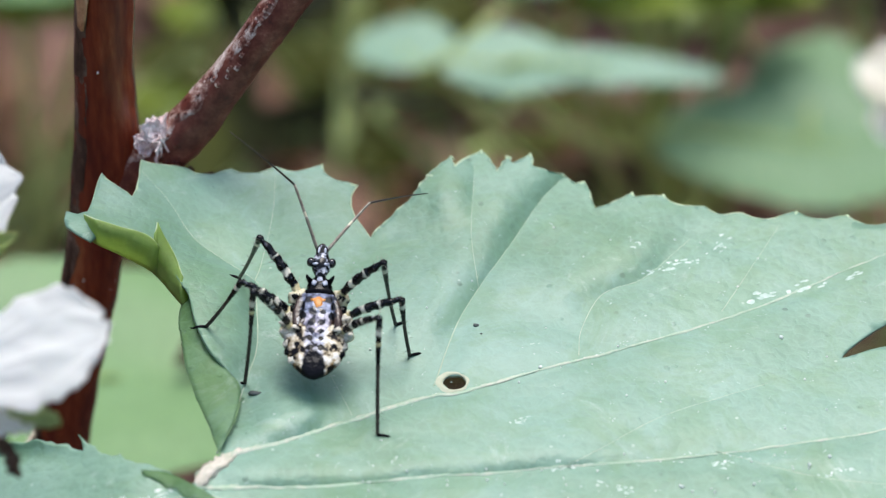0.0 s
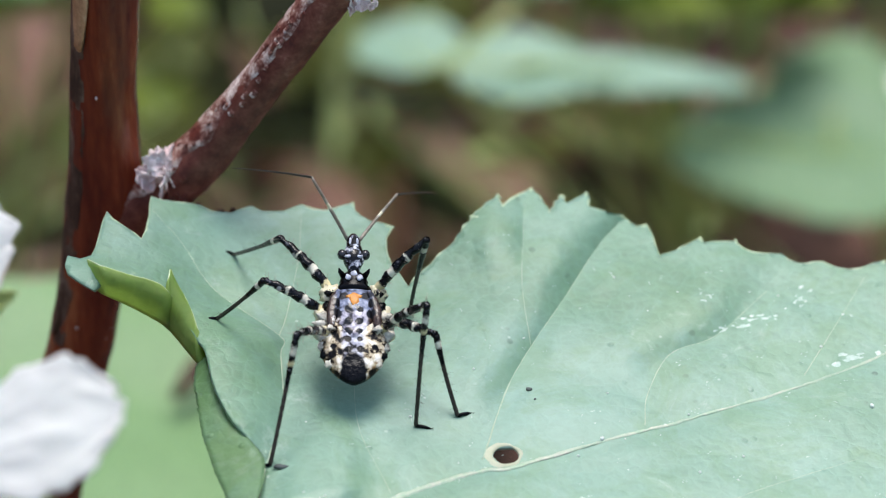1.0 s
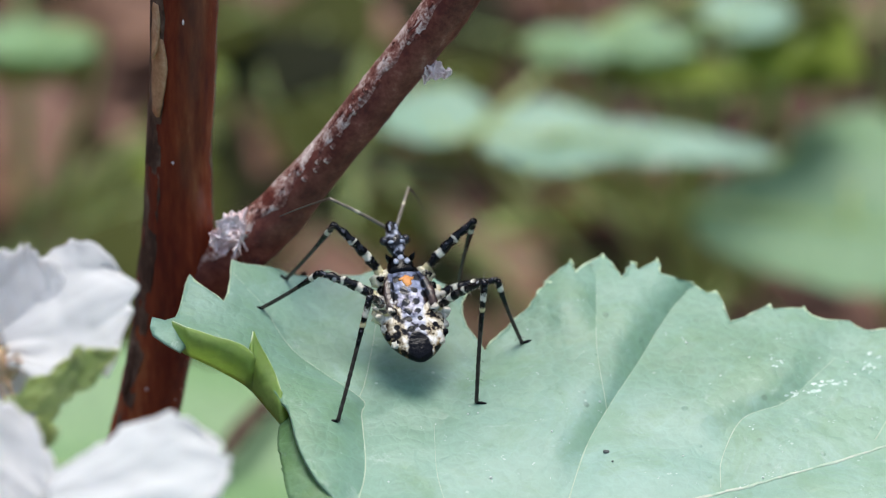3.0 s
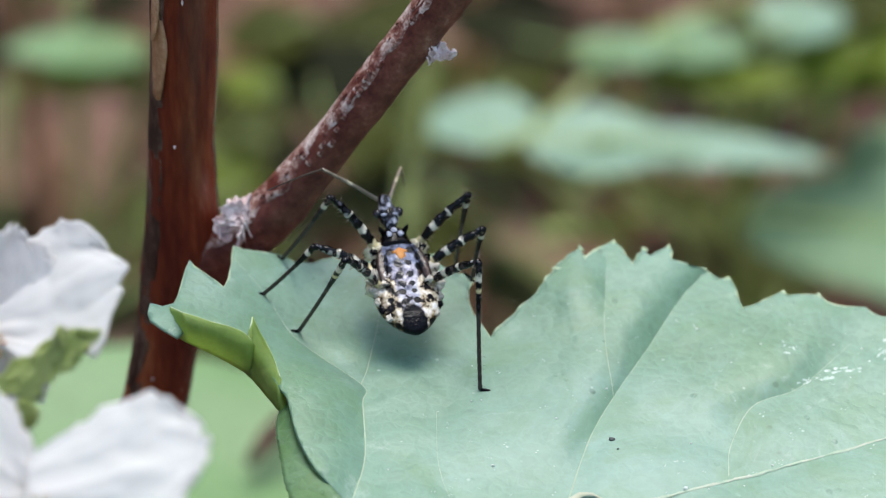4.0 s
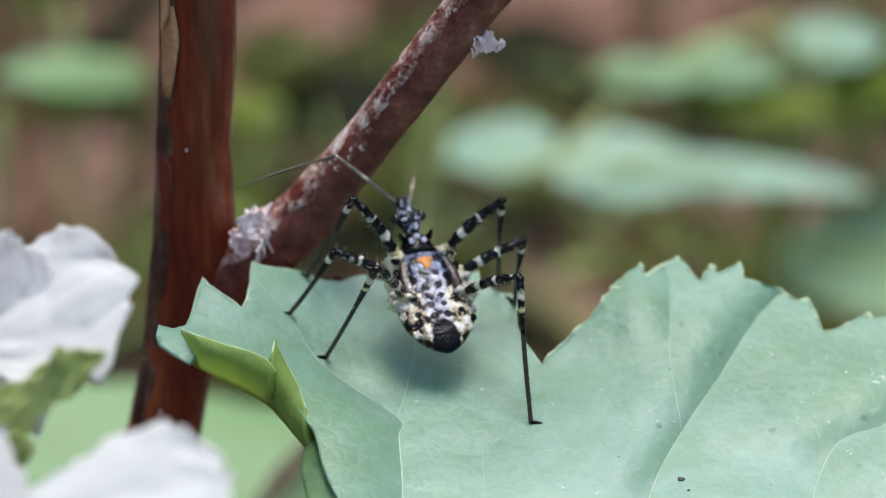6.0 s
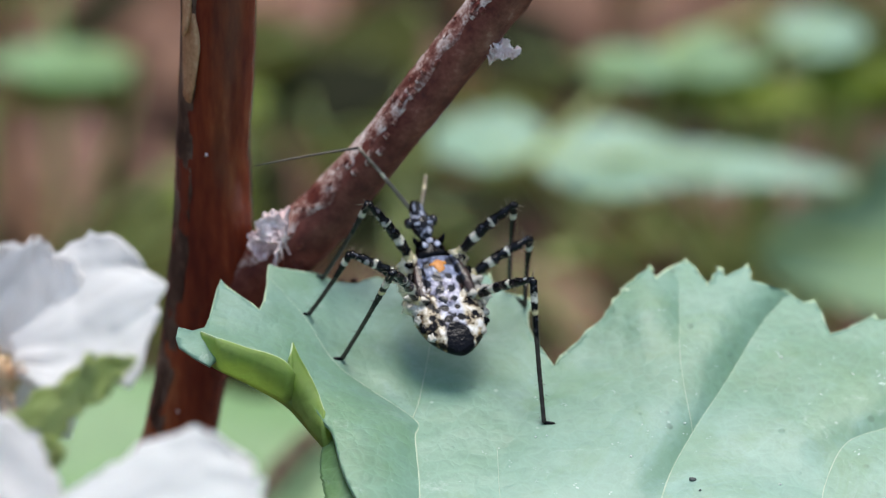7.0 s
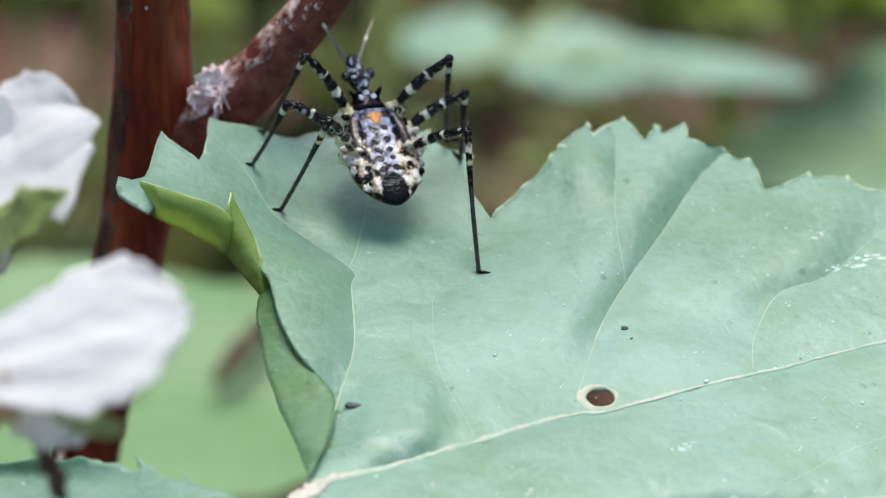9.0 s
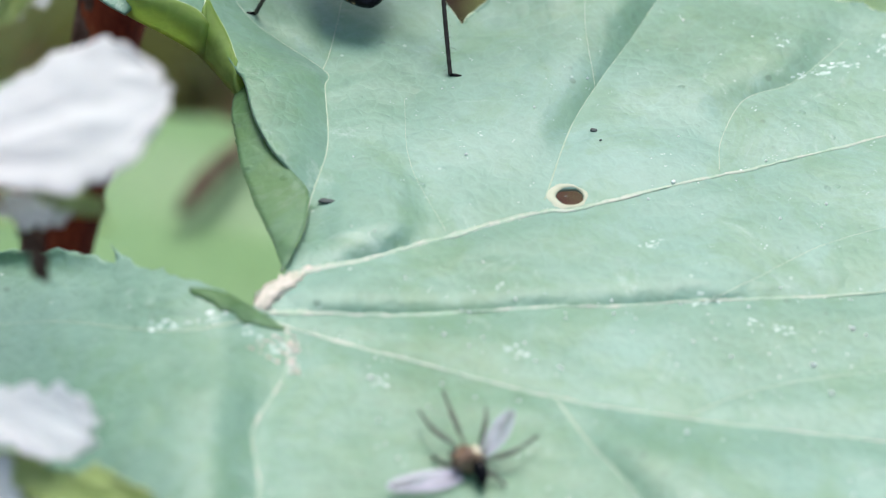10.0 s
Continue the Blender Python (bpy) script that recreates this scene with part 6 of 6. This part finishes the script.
                d = Vector((math.cos(a), 0.5, math.sin(a))).normalized()
                tube(hair, [Vector((0, y, 0)) * MM + d * 0.12 * MM, Vector((0, y, 0)) * MM + d * rnd.uniform(0.45, 0.7) * MM], [0.016 * MM, 0.005 * MM], 4)
            part("bristles", hair, BROWN_LEG, tib)
            bm = tube(bmesh.new(), [Vector(p) * MM for p in ((0, 0, 0), (0, 0.45, 0.05), (0, 0.95, -0.02), (0, 1.35, -0.12))], [0.15 * MM, 0.16 * MM, 0.15 * MM, 0.07 * MM], 8)
            for s in (-1, 1):
                tube(bm, [Vector(p) * MM for p in ((0, 1.3, -0.1), (s * 0.12, 1.5, -0.06), (s * 0.16, 1.62, -0.2))], [0.05 * MM, 0.04 * MM, 0.01 * MM], 5)
            foot = part("foot", bm, BLACK, tib, "small black foot with claws")
            legs[(side, n)] = (fem, tib, foot)
    feelers = {}
    for side, sign in (("left", -1), ("right", 1)):
        pts = [Vector((0, 6.6 * i / 12, 0.12 * math.sin(math.pi * i / 12))) * MM for i in range(13)]
        slots = [1 if 6 <= i <= 6 else 0 for i in range(13)]
        a = part("feeler_base", tube(bmesh.new(), pts, [(0.17 - 0.04 * i / 12) * MM for i in range(13)], 8, slots), (FEELER, CREAM), bug, "pale brown first joint of the feeler")
        pts = [Vector((0, 8.8 * i / 16, -0.5 * (i / 16) ** 2)) * MM for i in range(17)]
        b = part("feeler_whip", tube(bmesh.new(), pts, [(0.115 - 0.075 * i / 16) * MM for i in range(17)], 7), BROWN_LEG, bug, "thin whip of the feeler")
        feelers[side] = (a, b)
    return legs, feelers


LEGS, FEELERS = make_bug()

# where each foot stands: seconds, mm on the leaf
STEPS = {
    ("left", 1): [(0, -20.5, -3.0), (0.7, -20.5, -3.0), (1.0, -23.4, 7.0), (1.3, -23.1, 6.2), (2.2, -23.1, 6.2), (2.5, -23.2, 7.7), (2.8, -25.8, 12.1), (3.2, -26.1, 12.2), (3.9, -26.6, 13.0), (10, -26.6, 13.0)],
    ("left", 2): [(0, -23.2, -10.1), (0.25, -23.2, -10.1), (0.5, -24.5, 0.0), (0.7, -24.4, -1.5), (1.9, -24.3, -1.4), (2.25, -28.0, 7.9), (3.2, -28.0, 8.1), (10, -27.2, 8.8)],
    ("left", 3): [(0, -19.3, -18.0), (0.3, -19.2, -19.2), (1.25, -19.2, -19.2), (1.5, -19.2, -12.7), (1.75, -20.8, -6.6), (3.2, -20.9, -6.6), (3.8, -24.7, 3.3), (10, -24.7, 3.3)],
    ("right", 1): [(0, -5.3, -9.2), (0.1, -5.3, -9.2), (0.5, -6.6, 3.4), (0.75, -7.8, 0.3), (1.6, -7.9, 0.2), (2.0, -8.9, 9.1), (2.3, -10.4, 11.6), (3.2, -10.3, 12.6), (4.2, -11.2, 13.4), (10, -11.6, 13.4)],
    ("right", 2): [(0, -3.9, -13.6), (1.0, -3.7, -12.6), (1.35, -4.5, -2.2), (2.75, -5.0, -2.4), (3.0, -4.6, 5.1), (3.3, -5.2, 6.5), (4.1, -9.9, 10.8), (10, -10.4, 11.2)],
    ("right", 3): [(0, -6.8, -24.5), (0.4, -6.8, -23.5), (0.8, -7.2, -14.0), (2.2, -7.3, -13.9), (2.55, -7.1, -3.8), (2.9, -8.8, -3.3), (10, -8.9, -3.0)],
}
# the body: seconds, mm on the leaf, height of the back plate, heading
BODY = [(0, -12.7, -13.4, 6.5, 1.7), (0.5, -12.8, -9.0, 6.5, -0.8), (1.0, -12.8, -5.3, 6.5, -1.9), (1.5, -13.4, -2.5, 6.5, -4.6), (2.0, -14.4, 0.9, 6.5, -8.8), (2.5, -14.7, 3.6, 6.5, -9.6),
        (3.0, -15.4, 5.2, 6.5, -13.0), (3.2, -15.6, 5.7, 6.5, -13.6), (4.3, -16.5, 7.5, 6.5, -14.8), (5.5, -17.4, 7.9, 6.5, -17.2), (7.5, -17.6, 7.7, 6.5, -17.8), (10, -17.8, 8.0, 6.5, -18.0)]
# feelers: seconds, then turn and lift in degrees of each joint, left base, left whip, right base, right whip
FEEL = [(0, -29, 40, -78, 48, 34, 3, 49, -30), (0.5, -33, 37, -98, 43, 30, -2, 43, -37), (1.0, -45, 45, -112, 38, 31, -9, 41, -43), (1.5, -46, 45, -124, 41, 31, -5, 41, -49),
        (2.0, -63, 46, -126, 40, 32, -10, 30, -48), (2.5, -69, 39, -135, 41, 23, -11, 32, -50), (3.0, -78, 34, -129, 36, 24, -20, 50, -60), (4.5, -76, 37, -127, 31, 25, -30, 20, -60),
        (5.5, -67, 32, -108, 6, 24, -38, 22, -48), (7.5, -37, 38, -90, 6, 24, -27, 26, -50), (9.0, -34, 36, -86, 12, 28, -22, 25, -44), (10, -34, 36, -86, 12, 28, -22, 25, -44)]


def along(rows, t):
    """The row's values at t, eased between its neighbours."""
    for a, b in zip(rows, rows[1:]):
        if t <= b[0]:
            s = (t - a[0]) / (b[0] - a[0])
            return [x + (y - x) * s for x, y in zip(a[1:], b[1:])]
    return list(rows[-1][1:])


def foot_at(key, t):
    rows = STEPS[key]
    for a, b in zip(rows, rows[1:]):
        if t <= b[0]:
            s = (t - a[0]) / (b[0] - a[0])
            e = s * s * (3 - 2 * s)
            far = math.hypot(b[1] - a[1], b[2] - a[2])
            u, v = a[1] + (b[1] - a[1]) * e, a[2] + (b[2] - a[2]) * e
            p = on_leaf(u, v) / MM
            return p + Vector((0, 0, 0.1 + (1.6 * math.sin(math.pi * s) if far > 3.5 else 0)))
    return None


def bone(origin, ahead, up):
    y = ahead.normalized()
    x = y.cross(up).normalized()
    z = x.cross(y)
    m = Matrix((x, y, z)).transposed().to_4x4()
    m.translation = origin * MM
    return m


def motions():
    times = sorted({round(0.1 * i, 2) for i in range(45)} | {4.8, 5.2, 5.5, 5.8, 6.2, 6.8, 7.2, 7.5, 8, 8.5, 9, 9.5, 10})
    body_rows = {}
    for t in times:
        u, v, h, head = along(BODY, t)
        sway = 0.12 * math.sin(t * 9) if t < 3.4 else 0.0
        body_rows[t] = pose(u * MM, v * MM, (h - 1.15 + sway) * MM, 16.2, 0, -head)
    walk(bug, [(t, LEAF @ m) for t, m in body_rows.items()])
    # the shrub settles as the leaf takes the bug's weight
    walk(stem, [(t, pose(x * MM, 0, 0)) for t, x in ((0, 0.95), (0.5, 0.55), (1.0, 0.32), (1.5, 0.0), (2.0, -0.22), (3.2, -0.27), (4.3, -0.08), (5.5, -0.15), (7.0, 0.04), (8.5, 0.0), (9.5, -0.2), (10, -0.2))])
    # the upper blossom nods with it
    for petal in UPPER_PETALS:
        rest = petal.matrix_basis.copy()
        walk(petal, [(t, Matrix.Translation((x * MM, 0, 0)) @ rest) for t, x in ((0, -1.7), (0.5, -1.4), (1.0, -1.9), (1.5, -0.9), (2.5, -0.6), (3.2, -0.4), (4.3, -0.1), (10, 0.0))])
    for (side, n), (fem, tib, foot) in LEGS.items():
        sign = -1 if side == "left" else 1
        c = Vector((sign * COXA[n][0], COXA[n][1], COXA[n][2]))
        fr, tr, ft = [], [], []
        for t in times:
            m = body_rows[t]
            inv = m.inverted()
            goal = inv @ (foot_at((side, n), t) * MM) / MM
            up = inv.to_3x3() @ Vector((0, 0, 1))
            d = goal - c
            ln = min(max(d.length, 1.0), FEMUR[n] + TIBIA[n] - 0.1, 100)
            ln = max(ln, abs(FEMUR[n] - TIBIA[n]) + 0.1)
            ax = d.normalized()
            # at first the right front knee is splayed and the left hind knee drawn forward
            early = 1 - bumped(t, 0.2, 1.3)
            late = 1 - early if (side, n) == ("left", 3) else 1.0
            pole = up + Vector((sign * (0.25 * late + (0.9 * early if (side, n) == ("right", 1) else 0.0)), -0.38 * late if (side, n) == ("left", 3) else 0.0, 0))
            # later the right knees lean back
            if side == "right" and n < 3:
                pole.y -= 0.16 * bumped(t, 1.5, 2.0) if n == 1 else 0.16 * bumped(t, 3.4, 4.0) * (1 - bumped(t, 5.6, 6.8))
            perp = (pole - ax * pole.dot(ax)).normalized()
            x = (FEMUR[n] ** 2 - TIBIA[n] ** 2 + ln * ln) / (2 * ln)
            y = math.sqrt(max(0.0, FEMUR[n] ** 2 - x * x))
            knee = c + ax * x + perp * y
            end = c + ax * ln
            fr.append((t, bone(c, knee - c, up + Vector((0, 0, 0.01)))))
            shin = bone(knee, end - knee, perp + ax * 0.3)
            tr.append((t, shin))
            out = inv.to_3x3() @ Vector((sign * 0.9, 0.45, -0.05) if (side, n) == ("right", 2) and t < 3.6 else (-0.5, 0.9, -0.05) if (side, n) == ("right", 2) else (sign * 1.0, -0.1 if n > 1 else 0.5, -0.05))
            local = shin.to_3x3().inverted() @ out
            f = bone(Vector((0, TIBIA[n], 0)), local, shin.to_3x3().inverted() @ up)
            ft.append((t, f))
        walk(fem, fr)
        walk(tib, tr)
        walk(foot, ft)
    for k, side in enumerate(("left", "right")):
        sign = -1 if side == "left" else 1
        base, whip = FEELERS[side]
        br, wr = [], []
        for t in times:
            f = along(FEEL, t)
            a1, e1, a2, e2 = (radians(q) for q in f[4 * k:4 * k + 4])
            d1 = Vector((math.sin(a1) * math.cos(e1), math.cos(a1) * math.cos(e1), math.sin(e1)))
            d2 = Vector((math.sin(a2) * math.cos(e2), math.cos(a2) * math.cos(e2), math.sin(e2)))
            o = Vector((sign * 0.5, 6.7, 0.15))
            br.append((t, bone(o, d1, Vector((0, 0, 1)))))
            wr.append((t, bone(o + d1 * 6.55, d2, Vector((0, 0, 1)))))
        walk(base, br)
        walk(whip, wr)


motions()
